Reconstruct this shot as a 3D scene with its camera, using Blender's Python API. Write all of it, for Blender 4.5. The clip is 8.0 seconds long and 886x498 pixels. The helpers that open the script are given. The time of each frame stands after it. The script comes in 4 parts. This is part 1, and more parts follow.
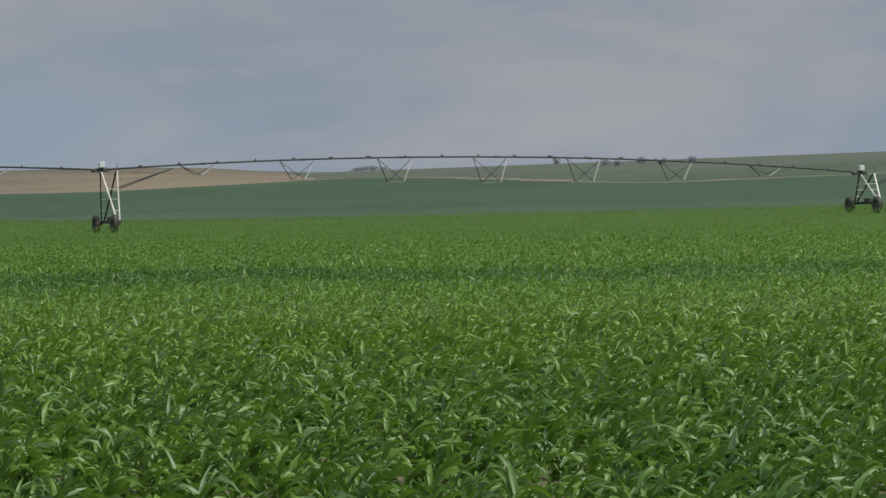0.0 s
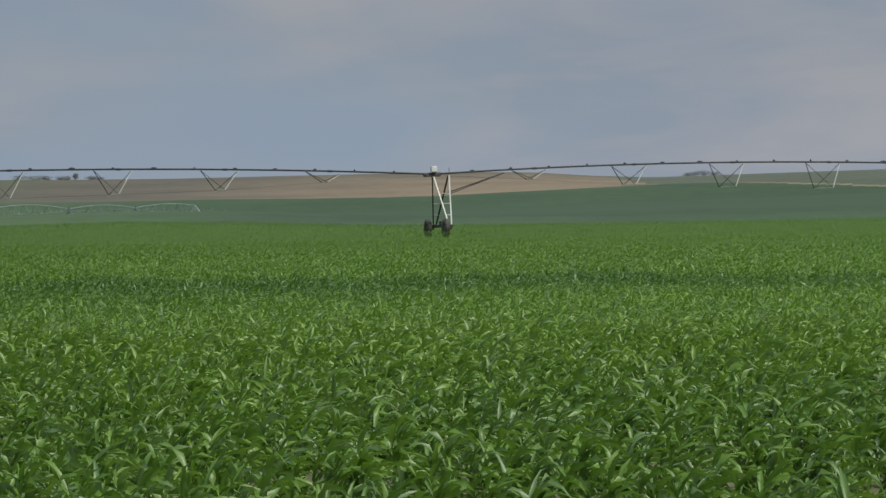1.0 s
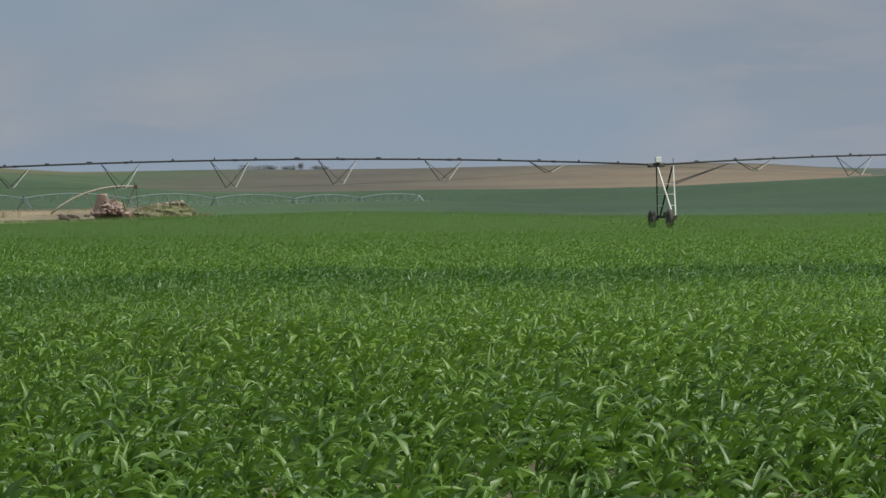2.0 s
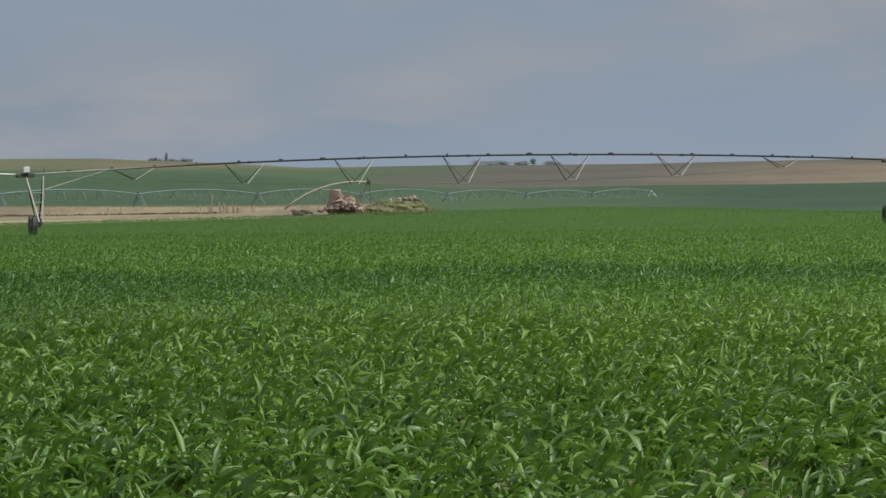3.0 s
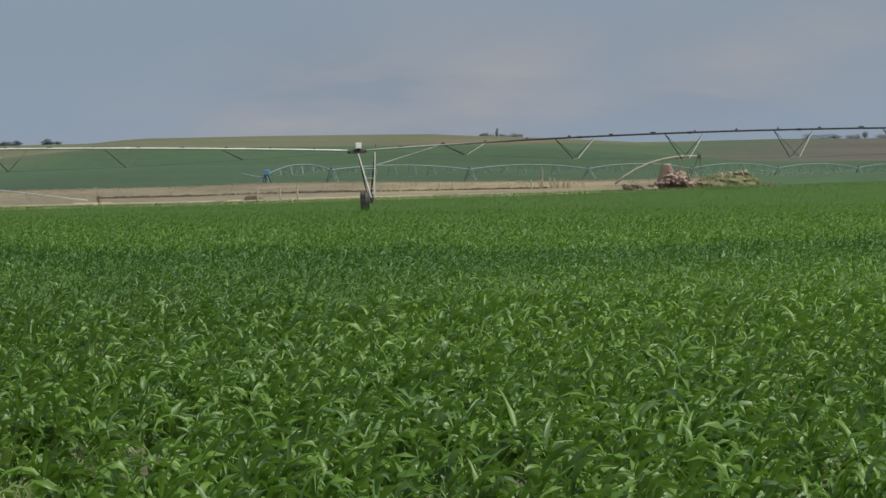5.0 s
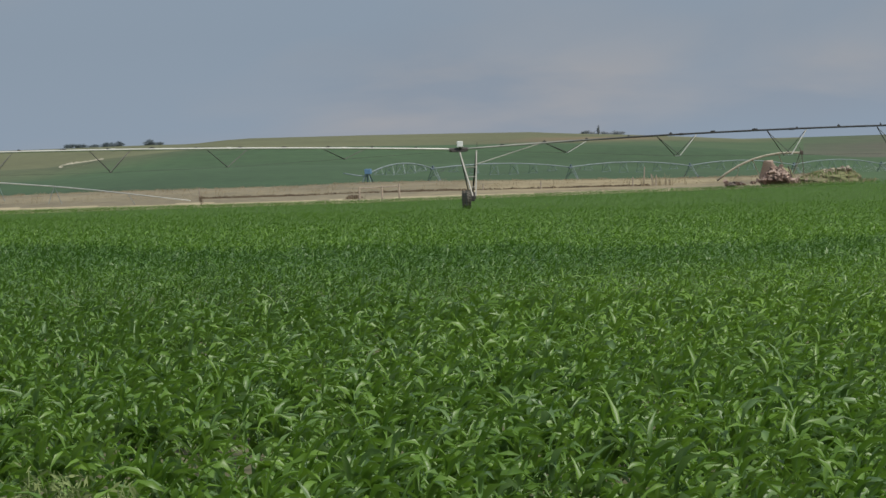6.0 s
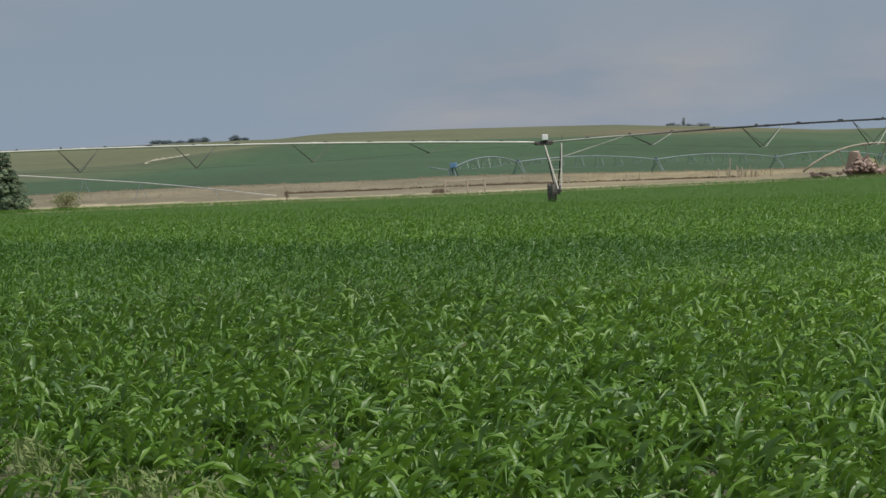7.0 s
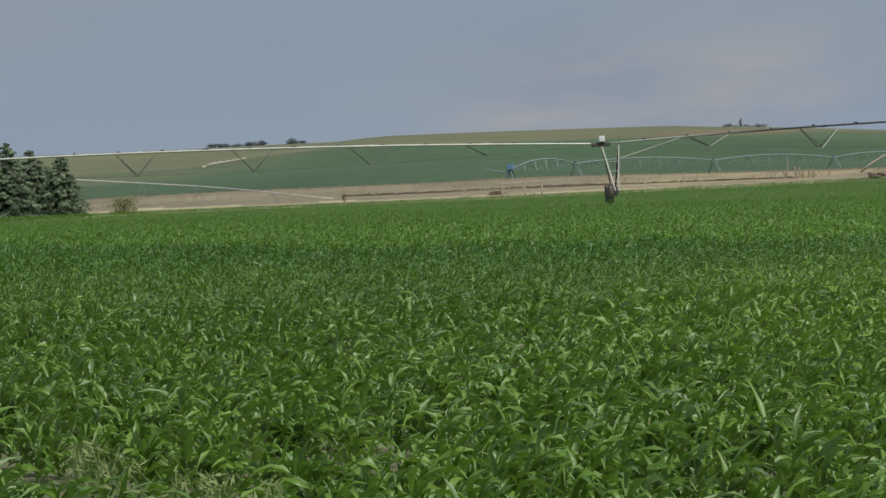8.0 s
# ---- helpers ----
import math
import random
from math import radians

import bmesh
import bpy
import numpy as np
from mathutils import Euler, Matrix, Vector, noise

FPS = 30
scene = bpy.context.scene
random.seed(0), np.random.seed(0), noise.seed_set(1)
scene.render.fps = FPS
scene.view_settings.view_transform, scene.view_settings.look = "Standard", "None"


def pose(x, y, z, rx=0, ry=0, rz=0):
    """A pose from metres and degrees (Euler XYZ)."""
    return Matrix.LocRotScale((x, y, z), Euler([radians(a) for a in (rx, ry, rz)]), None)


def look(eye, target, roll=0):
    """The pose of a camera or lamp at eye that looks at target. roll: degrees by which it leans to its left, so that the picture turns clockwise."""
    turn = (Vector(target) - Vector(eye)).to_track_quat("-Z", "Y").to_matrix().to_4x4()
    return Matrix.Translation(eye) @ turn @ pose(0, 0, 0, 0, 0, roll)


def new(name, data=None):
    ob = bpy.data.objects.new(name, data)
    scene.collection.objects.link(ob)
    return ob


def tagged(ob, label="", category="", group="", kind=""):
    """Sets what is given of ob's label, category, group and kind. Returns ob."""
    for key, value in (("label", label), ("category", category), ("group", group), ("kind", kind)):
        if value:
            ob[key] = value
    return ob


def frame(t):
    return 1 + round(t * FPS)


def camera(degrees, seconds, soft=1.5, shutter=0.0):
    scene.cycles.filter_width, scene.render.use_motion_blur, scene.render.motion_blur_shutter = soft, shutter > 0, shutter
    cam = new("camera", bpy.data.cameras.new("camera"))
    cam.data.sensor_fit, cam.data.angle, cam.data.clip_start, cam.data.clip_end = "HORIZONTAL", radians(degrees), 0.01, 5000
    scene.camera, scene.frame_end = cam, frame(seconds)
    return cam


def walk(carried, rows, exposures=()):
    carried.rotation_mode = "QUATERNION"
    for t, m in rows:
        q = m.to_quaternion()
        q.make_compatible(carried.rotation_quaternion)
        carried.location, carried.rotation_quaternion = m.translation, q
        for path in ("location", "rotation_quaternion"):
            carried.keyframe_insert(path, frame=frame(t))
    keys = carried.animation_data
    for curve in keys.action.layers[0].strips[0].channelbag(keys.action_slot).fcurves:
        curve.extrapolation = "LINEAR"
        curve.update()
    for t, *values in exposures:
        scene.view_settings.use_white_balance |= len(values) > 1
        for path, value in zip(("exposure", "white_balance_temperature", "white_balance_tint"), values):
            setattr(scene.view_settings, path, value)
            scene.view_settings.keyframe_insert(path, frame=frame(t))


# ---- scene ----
# ---- camera: stands at the field's edge and pans to the left through a long lens ----
EYE = (0.0, 0.0, 1.75)
cam = camera(13.755, 8.0, soft=1.52)
PATH = [(0.0, -5.160, -0.948, -2.254), (0.1, -4.415, -0.902, -2.243), (0.2, -3.614, -0.857, -2.231), (0.3, -2.982, -0.827, -2.236), (0.4, -2.433, -0.807, -2.228), (0.5, -1.905, -0.787, -2.221), (0.6, -1.444, -0.753, -2.216), (0.7, -1.012, -0.719, -2.211), (0.8, -0.606, -0.706, -2.174), (0.9, -0.288, -0.692, -2.137), (1.0, -0.006, -0.678, -2.100), (1.2, 0.456, -0.675, -2.050), (1.3, 0.681, -0.676, -2.032), (1.5, 1.303, -0.680, -1.998), (1.7, 2.173, -0.703, -1.961), (1.8, 2.603, -0.704, -1.949), (2.0, 3.487, -0.706, -1.924), (2.2, 4.379, -0.705, -1.936), (3.3, 7.494, -0.652, -1.941), (3.4, 7.540, -0.656, -1.941), (3.5, 7.644, -0.660, -1.941), (3.6, 7.737, -0.676, -1.924), (3.7, 7.846, -0.691, -1.906), (3.8, 8.089, -0.709, -1.884), (3.9, 8.414, -0.727, -1.871), (4.0, 8.755, -0.745, -1.858), (4.1, 9.189, -0.770, -1.886), (4.2, 9.685, -0.794, -1.913), (4.3, 10.127, -0.797, -1.943), (4.4, 10.486, -0.836, -1.981), (4.5, 10.839, -0.876, -2.019), (4.6, 11.155, -0.865, -2.063), (4.7, 11.467, -0.855, -2.107), (4.8, 11.762, -0.858, -2.130), (4.9, 12.050, -0.861, -2.152), (5.0, 12.277, -0.864, -2.174), (5.1, 12.451, -0.861, -2.214), (5.2, 12.636, -0.858, -2.255), (6.3, 14.401, -0.811, -2.633), (6.4, 14.609, -0.804, -2.668), (6.5, 14.794, -0.796, -2.703), (6.6, 14.892, -0.810, -2.764), (6.7, 14.983, -0.824, -2.824), (6.8, 15.073, -0.837, -2.871), (7.0, 15.211, -0.862, -2.965), (7.2, 15.306, -0.898, -3.018), (7.3, 15.402, -0.889, -3.053), (7.5, 15.611, -0.871, -3.122), (7.7, 15.757, -0.884, -3.166), (7.8, 15.890, -0.849, -3.189), (8.0, 16.103, -0.779, -3.236)]
walk(cam, [(t, pose(*EYE, 90 + pitch, 0, yaw) @ pose(0, 0, 0, 0, 0, lean)) for t, yaw, pitch, lean in PATH],
     exposures=[(0.0, 0.0), (8.0, 0.0)])

# ---- world and sun ----
SUN_ELEVATION, SUN_BEARING = 58.0, 240.0     # bearing counted to the left from +y, as everywhere below
world = bpy.data.worlds.new("sky")
scene.world = world
world.use_nodes = True
wn, wl = world.node_tree.nodes, world.node_tree.links
wn.clear()


def wnode(kind, **sets):
    n = wn.new(kind)
    for k, v in sets.items():
        n.inputs[k].default_value = v
    return n


w_out = wn.new("ShaderNodeOutputWorld")
w_bg = wn.new("ShaderNodeBackground")
w_bg.inputs["Strength"].default_value = 0.10
w_sky = wn.new("ShaderNodeTexSky")
w_sky.sky_type, w_sky.sun_disc = "NISHITA", False
w_sky.sun_elevation, w_sky.sun_rotation = radians(SUN_ELEVATION), radians(-SUN_BEARING)
w_sky.air_density, w_sky.dust_density = 1.0, 2.0
w_coord = wn.new("ShaderNodeTexCoord")
w_map = wn.new("ShaderNodeMapping")
w_map.inputs["Scale"].default_value = (1.0, 1.0, 3.6)
w_noise = wnode("ShaderNodeTexNoise", Scale=11.0, Detail=5.0, Roughness=0.5, Distortion=0.4)
w_ramp = wn.new("ShaderNodeValToRGB")
w_ramp.color_ramp.elements[0].position, w_ramp.color_ramp.elements[1].position = 0.40, 0.62
w_ramp.color_ramp.elements[0].color = (2.46, 2.94, 3.66, 1)
w_ramp.color_ramp.elements[1].color = (3.30, 3.42, 3.76, 1)
w_mix = wn.new("ShaderNodeMix")
w_mix.data_type = "RGBA"
w_mix.inputs["Factor"].default_value = 0.93
wl.new(w_coord.outputs["Generated"], w_map.inputs["Vector"])
wl.new(w_map.outputs["Vector"], w_noise.inputs["Vector"])
wl.new(w_noise.outputs["Fac"], w_ramp.inputs["Fac"])
wl.new(w_sky.outputs["Color"], w_mix.inputs["A"])
w_gap = wnode("ShaderNodeTexNoise", Scale=5.0, Detail=3.0, Roughness=0.5)
w_gap_map = wn.new("ShaderNodeMapRange")
w_gap_map.inputs["From Min"].default_value, w_gap_map.inputs["From Max"].default_value = 0.52, 0.72
w_blue = wn.new("ShaderNodeMix")
w_blue.data_type = "RGBA"
w_blue.inputs["B"].default_value = (2.48, 3.12, 3.96, 1)
wl.new(w_map.outputs["Vector"], w_gap.inputs["Vector"])
w_side, w_way, w_sum = wn.new("ShaderNodeMapRange"), wn.new("ShaderNodeSeparateXYZ"), wn.new("ShaderNodeMath")
w_side.inputs["From Min"].default_value, w_side.inputs["From Max"].default_value = 0.12, -0.16
w_side.inputs["To Min"].default_value, w_side.inputs["To Max"].default_value = -0.16, 0.20
wl.new(w_coord.outputs["Generated"], w_way.inputs["Vector"])
wl.new(w_way.outputs["X"], w_side.inputs["Value"])
wl.new(w_gap.outputs["Fac"], w_sum.inputs[0])
wl.new(w_side.outputs["Result"], w_sum.inputs[1])
wl.new(w_sum.outputs[0], w_gap_map.inputs["Value"])
wl.new(w_gap_map.outputs["Result"], w_blue.inputs["Factor"])
wl.new(w_ramp.outputs["Color"], w_blue.inputs["A"])
wl.new(w_blue.outputs["Result"], w_mix.inputs["B"])
# thin cloud: brighter towards the zenith, and a pale rim of haze along the horizon
w_sep = wn.new("ShaderNodeSeparateXYZ")
w_rise = wn.new("ShaderNodeMapRange")
w_rise.inputs["From Min"].default_value, w_rise.inputs["From Max"].default_value = 0.1, 0.9
w_rise.inputs["To Min"].default_value, w_rise.inputs["To Max"].default_value = 0.10, 0.165
wl.new(w_coord.outputs["Generated"], w_sep.inputs["Vector"])
wl.new(w_sep.outputs["Z"], w_rise.inputs["Value"])
w_low, w_both = wn.new("ShaderNodeMapRange"), wn.new("ShaderNodeMath")
w_low.inputs["From Min"].default_value, w_low.inputs["From Max"].default_value = 0.005, 0.045
w_low.inputs["To Min"].default_value, w_low.inputs["To Max"].default_value = 1.09, 0.99
w_both.operation = "MULTIPLY"
wl.new(w_sep.outputs["Z"], w_low.inputs["Value"])
wl.new(w_rise.outputs["Result"], w_both.inputs[0])
wl.new(w_low.outputs["Result"], w_both.inputs[1])
wl.new(w_both.outputs[0], w_bg.inputs["Strength"])
wl.new(w_mix.outputs["Result"], w_bg.inputs["Color"])
wl.new(w_bg.outputs["Background"], w_out.inputs["Surface"])

sun_data = bpy.data.lights.new("sun", "SUN")
sun_data.energy, sun_data.angle, sun_data.color = 3.1, radians(3.0), (1.0, 0.95, 0.88)
sun = new("sun", sun_data)


def heading(bearing, r, z=0.0):
    """A place at a bearing (degrees to the left of +y) and a distance from the camera's spot."""
    a = radians(bearing)
    return Vector((-math.sin(a) * r, math.cos(a) * r, z))


sun_way = heading(SUN_BEARING, math.cos(radians(SUN_ELEVATION)), math.sin(radians(SUN_ELEVATION)))
sun.matrix_world = look(sun_way * 50, (0, 0, 0))


# ---- materials ----
def material(name, colour, rough=0.8, metal=0.0, vary=0.25, scale=3.0, fine=40.0, bump=0.0, random_by="", spec=0.5, hue=None):
    """A base colour broken up by noise at two scales, with fine relief; random_by: island or object."""
    m = bpy.data.materials.new(name)
    m.use_nodes = True
    nt = m.node_tree
    b = nt.nodes["Principled BSDF"]
    b.inputs["Roughness"].default_value, b.inputs["Metallic"].default_value = rough, metal
    b.inputs["Specular IOR Level"].default_value = spec
    co = nt.nodes.new("ShaderNodeTexCoord")
    big, small = nt.nodes.new("ShaderNodeTexNoise"), nt.nodes.new("ShaderNodeTexNoise")
    big.inputs["Scale"].default_value, small.inputs["Scale"].default_value = scale, fine
    big.inputs["Detail"].default_value = 4.0
    nt.links.new(co.outputs["Object"], big.inputs["Vector"])
    nt.links.new(co.outputs["Object"], small.inputs["Vector"])
    add = nt.nodes.new("ShaderNodeMath")
    add.operation = "ADD"
    nt.links.new(big.outputs["Fac"], add.inputs[0])
    nt.links.new(small.outputs["Fac"], add.inputs[1])
    last = add.outputs[0]
    if random_by:
        rnd = nt.nodes.new("ShaderNodeNewGeometry" if random_by == "island" else "ShaderNodeObjectInfo")
        plus = nt.nodes.new("ShaderNodeMath")
        plus.operation = "MULTIPLY_ADD"
        plus.inputs[1].default_value = 0.7
        nt.links.new(rnd.outputs["Random Per Island" if random_by == "island" else "Random"], plus.inputs[0])
        nt.links.new(last, plus.inputs[2])
        last = plus.outputs[0]
    span = nt.nodes.new("ShaderNodeMapRange")
    span.inputs["From Min"].default_value, span.inputs["From Max"].default_value = 0.65, 1.35 + (0.7 if random_by else 0)
    nt.links.new(last, span.inputs["Value"])
    mix = nt.nodes.new("ShaderNodeMix")
    mix.data_type = "RGBA"
    c = Vector(colour)
    lo = c * (1 - vary)
    hi = Vector(hue) if hue else c * (1 + vary)
    mix.inputs["A"].default_value, mix.inputs["B"].default_value = (*lo, 1), (*hi, 1)
    nt.links.new(span.outputs["Result"], mix.inputs["Factor"])
    nt.links.new(mix.outputs["Result"], b.inputs["Base Color"])
    if bump:
        bp = nt.nodes.new("ShaderNodeBump")
        bp.inputs["Strength"].default_value, bp.inputs["Distance"].default_value = bump, 0.05
        nt.links.new(small.outputs["Fac"], bp.inputs["Height"])
        nt.links.new(bp.outputs["Normal"], b.inputs["Normal"])
    return m


def leaf_material(name, young, old, rough=0.32, through_light=0.26, gloss=0.32, ribbed=False):
    """Crop leaves: two greens mixed by a value stored for each plant and by chance, glossy, letting some light through.
    """
    m = bpy.data.materials.new(name)
    m.use_nodes = True
    nt = m.node_tree
    b, out = nt.nodes["Principled BSDF"], nt.nodes["Material Output"]
    b.inputs["Roughness"].default_value, b.inputs["Specular IOR Level"].default_value = rough, gloss
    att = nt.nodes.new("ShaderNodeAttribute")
    att.attribute_name = "tone"
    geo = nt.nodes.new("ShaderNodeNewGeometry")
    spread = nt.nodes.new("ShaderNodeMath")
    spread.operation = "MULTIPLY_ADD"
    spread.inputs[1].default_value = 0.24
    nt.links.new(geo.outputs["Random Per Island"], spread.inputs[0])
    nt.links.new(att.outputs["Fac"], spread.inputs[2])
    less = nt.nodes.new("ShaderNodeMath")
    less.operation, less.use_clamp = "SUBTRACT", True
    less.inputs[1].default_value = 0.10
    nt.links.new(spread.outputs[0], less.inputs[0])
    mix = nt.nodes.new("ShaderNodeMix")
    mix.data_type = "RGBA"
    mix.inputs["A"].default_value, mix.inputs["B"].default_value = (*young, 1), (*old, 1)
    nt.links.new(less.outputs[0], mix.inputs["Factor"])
    if ribbed:
        sheen = nt.nodes.new("ShaderNodeAttribute")
        sheen.attribute_name = "sheen"
        for socket, low, high in (("Roughness", 0.75, rough), ("Specular IOR Level", 0.18, gloss)):
            span_n = nt.nodes.new("ShaderNodeMapRange")
            span_n.inputs["To Min"].default_value, span_n.inputs["To Max"].default_value = low, high
            nt.links.new(sheen.outputs["Fac"], span_n.inputs["Value"])
            nt.links.new(span_n.outputs[0], b.inputs[socket])
        # paler grey-green on some blades: undersides, with sky sheen put into the colour
        chance = nt.nodes.new("ShaderNodeMapRange")
        chance.inputs["From Min"].default_value, chance.inputs["From Max"].default_value = 0.66, 0.96
        chance.inputs["To Max"].default_value = 0.55
        nt.links.new(geo.outputs["Random Per Island"], chance.inputs["Value"])
        under = nt.nodes.new("ShaderNodeMix")
        under.data_type = "RGBA"
        under.inputs["B"].default_value = (0.180, 0.280, 0.132, 1)
        nt.links.new(mix.outputs["Result"], under.inputs["A"])
        nt.links.new(chance.outputs[0], under.inputs["Factor"])
        mix = under
        rib = nt.nodes.new("ShaderNodeAttribute")
        rib.attribute_name = "rib"
        sharp = nt.nodes.new("ShaderNodeMath")
        sharp.operation = "POWER"
        sharp.inputs[1].default_value = 5.0
        nt.links.new(rib.outputs["Fac"], sharp.inputs[0])
        half = nt.nodes.new("ShaderNodeMath")
        half.operation = "MULTIPLY"
        half.inputs[1].default_value = 0.4
        nt.links.new(sharp.outputs[0], half.inputs[0])
        plain = mix
        mix = nt.nodes.new("ShaderNodeMix")
        mix.data_type = "RGBA"
        mix.inputs["B"].default_value = (0.19, 0.30, 0.125, 1)
        nt.links.new(plain.outputs["Result"], mix.inputs["A"])
        nt.links.new(half.outputs[0], mix.inputs["Factor"])
    nt.links.new(mix.outputs["Result"], b.inputs["Base Color"])
    tr = nt.nodes.new("ShaderNodeBsdfTranslucent")
    nt.links.new(mix.outputs["Result"], tr.inputs["Color"])
    both = nt.nodes.new("ShaderNodeMixShader")
    both.inputs["Fac"].default_value = through_light
    nt.links.new(b.outputs["BSDF"], both.inputs[1])
    nt.links.new(tr.outputs["BSDF"], both.inputs[2])
    nt.links.new(both.outputs["Shader"], out.inputs["Surface"])
    return m


# the second, darker green also carries the field's shade
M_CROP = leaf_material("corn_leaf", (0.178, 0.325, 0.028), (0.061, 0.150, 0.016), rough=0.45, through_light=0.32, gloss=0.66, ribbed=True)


def blended(name, colour_a, colour_b, axis, lo, hi, axis2=None, lo2=0.0, hi2=1.0, vary=0.2, scale=0.01, fine=0.2):
    """Ground that passes from one colour to another over a stretch of the plan, unevenly."""
    m = material(name, colour_a, 0.95, vary=vary, scale=scale, fine=fine)
    nt = m.node_tree
    b = nt.nodes["Principled BSDF"]
    first = b.inputs["Base Color"].links[0].from_socket
    geo, sep = nt.nodes.new("ShaderNodeNewGeometry"), nt.nodes.new("ShaderNodeSeparateXYZ")
    nt.links.new(geo.outputs["Position"], sep.inputs[0])
    noise_n = nt.nodes.new("ShaderNodeTexNoise")
    noise_n.inputs["Scale"].default_value, noise_n.inputs["Detail"].default_value = 0.02, 6.0
    nt.links.new(geo.outputs["Position"], noise_n.inputs["Vector"])
    fac = None
    for ax, a, z in ((axis, lo, hi), (axis2, lo2, hi2)):
        if ax is None:
            continue
        jit = nt.nodes.new("ShaderNodeMath")
        jit.operation = "MULTIPLY_ADD"
        jit.inputs[1].default_value = abs(z - a) * 0.8
        nt.links.new(noise_n.outputs["Fac"], jit.inputs[0])
        nt.links.new(sep.outputs[ax], jit.inputs[2])
        mr = nt.nodes.new("ShaderNodeMapRange")
        mr.interpolation_type = "SMOOTHSTEP"
        mr.inputs["From Min"].default_value, mr.inputs["From Max"].default_value = a + abs(z - a) * 0.4, z + abs(z - a) * 0.4
        nt.links.new(jit.outputs[0], mr.inputs["Value"])
        if fac is None:
            fac = mr.outputs[0]
        else:
            mul = nt.nodes.new("ShaderNodeMath")
            mul.operation = "MULTIPLY"
            nt.links.new(fac, mul.inputs[0])
            nt.links.new(mr.outputs[0], mul.inputs[1])
            fac = mul.outputs[0]
    ratio = nt.nodes.new("ShaderNodeMix")
    ratio.data_type, ratio.blend_type = "RGBA", "MULTIPLY"
    ratio.inputs["B"].default_value = (*[q / p for p, q in zip(colour_a, colour_b)], 1)
    ratio.clamp_result = False
    nt.links.new(fac, ratio.inputs["Factor"])
    nt.links.new(first, ratio.inputs["A"])
    nt.links.new(ratio.outputs["Result"], b.inputs["Base Color"])
    return m


def slanted(m, ratio, way, lo, hi):
    """A further colour change across a line that runs askew over the plan."""
    nt = m.node_tree
    b = nt.nodes["Principled BSDF"]
    first = b.inputs["Base Color"].links[0].from_socket
    geo, dot = nt.nodes.new("ShaderNodeNewGeometry"), nt.nodes.new("ShaderNodeVectorMath")
    dot.operation = "DOT_PRODUCT"
    dot.inputs[1].default_value = (*way, 0.0)
    nt.links.new(geo.outputs["Position"], dot.inputs[0])
    noise_n = nt.nodes.new("ShaderNodeTexNoise")
    noise_n.inputs["Scale"].default_value, noise_n.inputs["Detail"].default_value = 0.012, 7.0
    nt.links.new(geo.outputs["Position"], noise_n.inputs["Vector"])
    jit = nt.nodes.new("ShaderNodeMath")
    jit.operation = "MULTIPLY_ADD"
    jit.inputs[1].default_value = (hi - lo) * 0.9
    nt.links.new(noise_n.outputs["Fac"], jit.inputs[0])
    nt.links.new(dot.outputs["Value"], jit.inputs[2])
    mr = nt.nodes.new("ShaderNodeMapRange")
    mr.interpolation_type = "SMOOTHSTEP"
    mr.inputs["From Min"].default_value, mr.inputs["From Max"].default_value = lo + (hi - lo) * 0.45, hi + (hi - lo) * 0.45
    nt.links.new(jit.outputs[0], mr.inputs["Value"])
    tint = nt.nodes.new("ShaderNodeMix")
    tint.data_type, tint.blend_type = "RGBA", "MULTIPLY"
    tint.inputs["B"].default_value = (*ratio, 1)
    nt.links.new(mr.outputs[0], tint.inputs["Factor"])
    nt.links.new(first, tint.inputs["A"])
    nt.links.new(tint.outputs["Result"], b.inputs["Base Color"])


def patch(m, ratio, centre, reach):
    """A worn patch of another tint round a spot of the plan, with a ragged rim."""
    nt = m.node_tree
    b = nt.nodes["Principled BSDF"]
    first = b.inputs["Base Color"].links[0].from_socket
    geo, away = nt.nodes.new("ShaderNodeNewGeometry"), nt.nodes.new("ShaderNodeVectorMath")
    scaled, noise_n = nt.nodes.new("ShaderNodeVectorMath"), nt.nodes.new("ShaderNodeTexNoise")
    scaled.operation, away.operation = "MULTIPLY", "DISTANCE"
    scaled.inputs[1].default_value = (1 / reach[0], 1 / reach[1], 0)
    away.inputs[1].default_value = (centre[0] / reach[0], centre[1] / reach[1], 0)
    nt.links.new(geo.outputs["Position"], scaled.inputs[0])
    nt.links.new(scaled.outputs[0], away.inputs[0])
    noise_n.inputs["Scale"].default_value, noise_n.inputs["Detail"].default_value = 0.03, 6.0
    nt.links.new(geo.outputs["Position"], noise_n.inputs["Vector"])
    jit = nt.nodes.new("ShaderNodeMath")
    jit.operation = "MULTIPLY_ADD"
    jit.inputs[1].default_value = 1.2
    nt.links.new(noise_n.outputs["Fac"], jit.inputs[0])
    nt.links.new(away.outputs["Value"], jit.inputs[2])
    mr = nt.nodes.new("ShaderNodeMapRange")
    mr.interpolation_type = "SMOOTHSTEP"
    mr.inputs["From Min"].default_value, mr.inputs["From Max"].default_value = 1.6, 0.9
    nt.links.new(jit.outputs[0], mr.inputs["Value"])
    tint = nt.nodes.new("ShaderNodeMix")
    tint.data_type, tint.blend_type = "RGBA", "MULTIPLY"
    tint.inputs["B"].default_value = (*ratio, 1)
    nt.links.new(mr.outputs[0], tint.inputs["Factor"])
    nt.links.new(first, tint.inputs["A"])
    nt.links.new(tint.outputs["Result"], b.inputs["Base Color"])


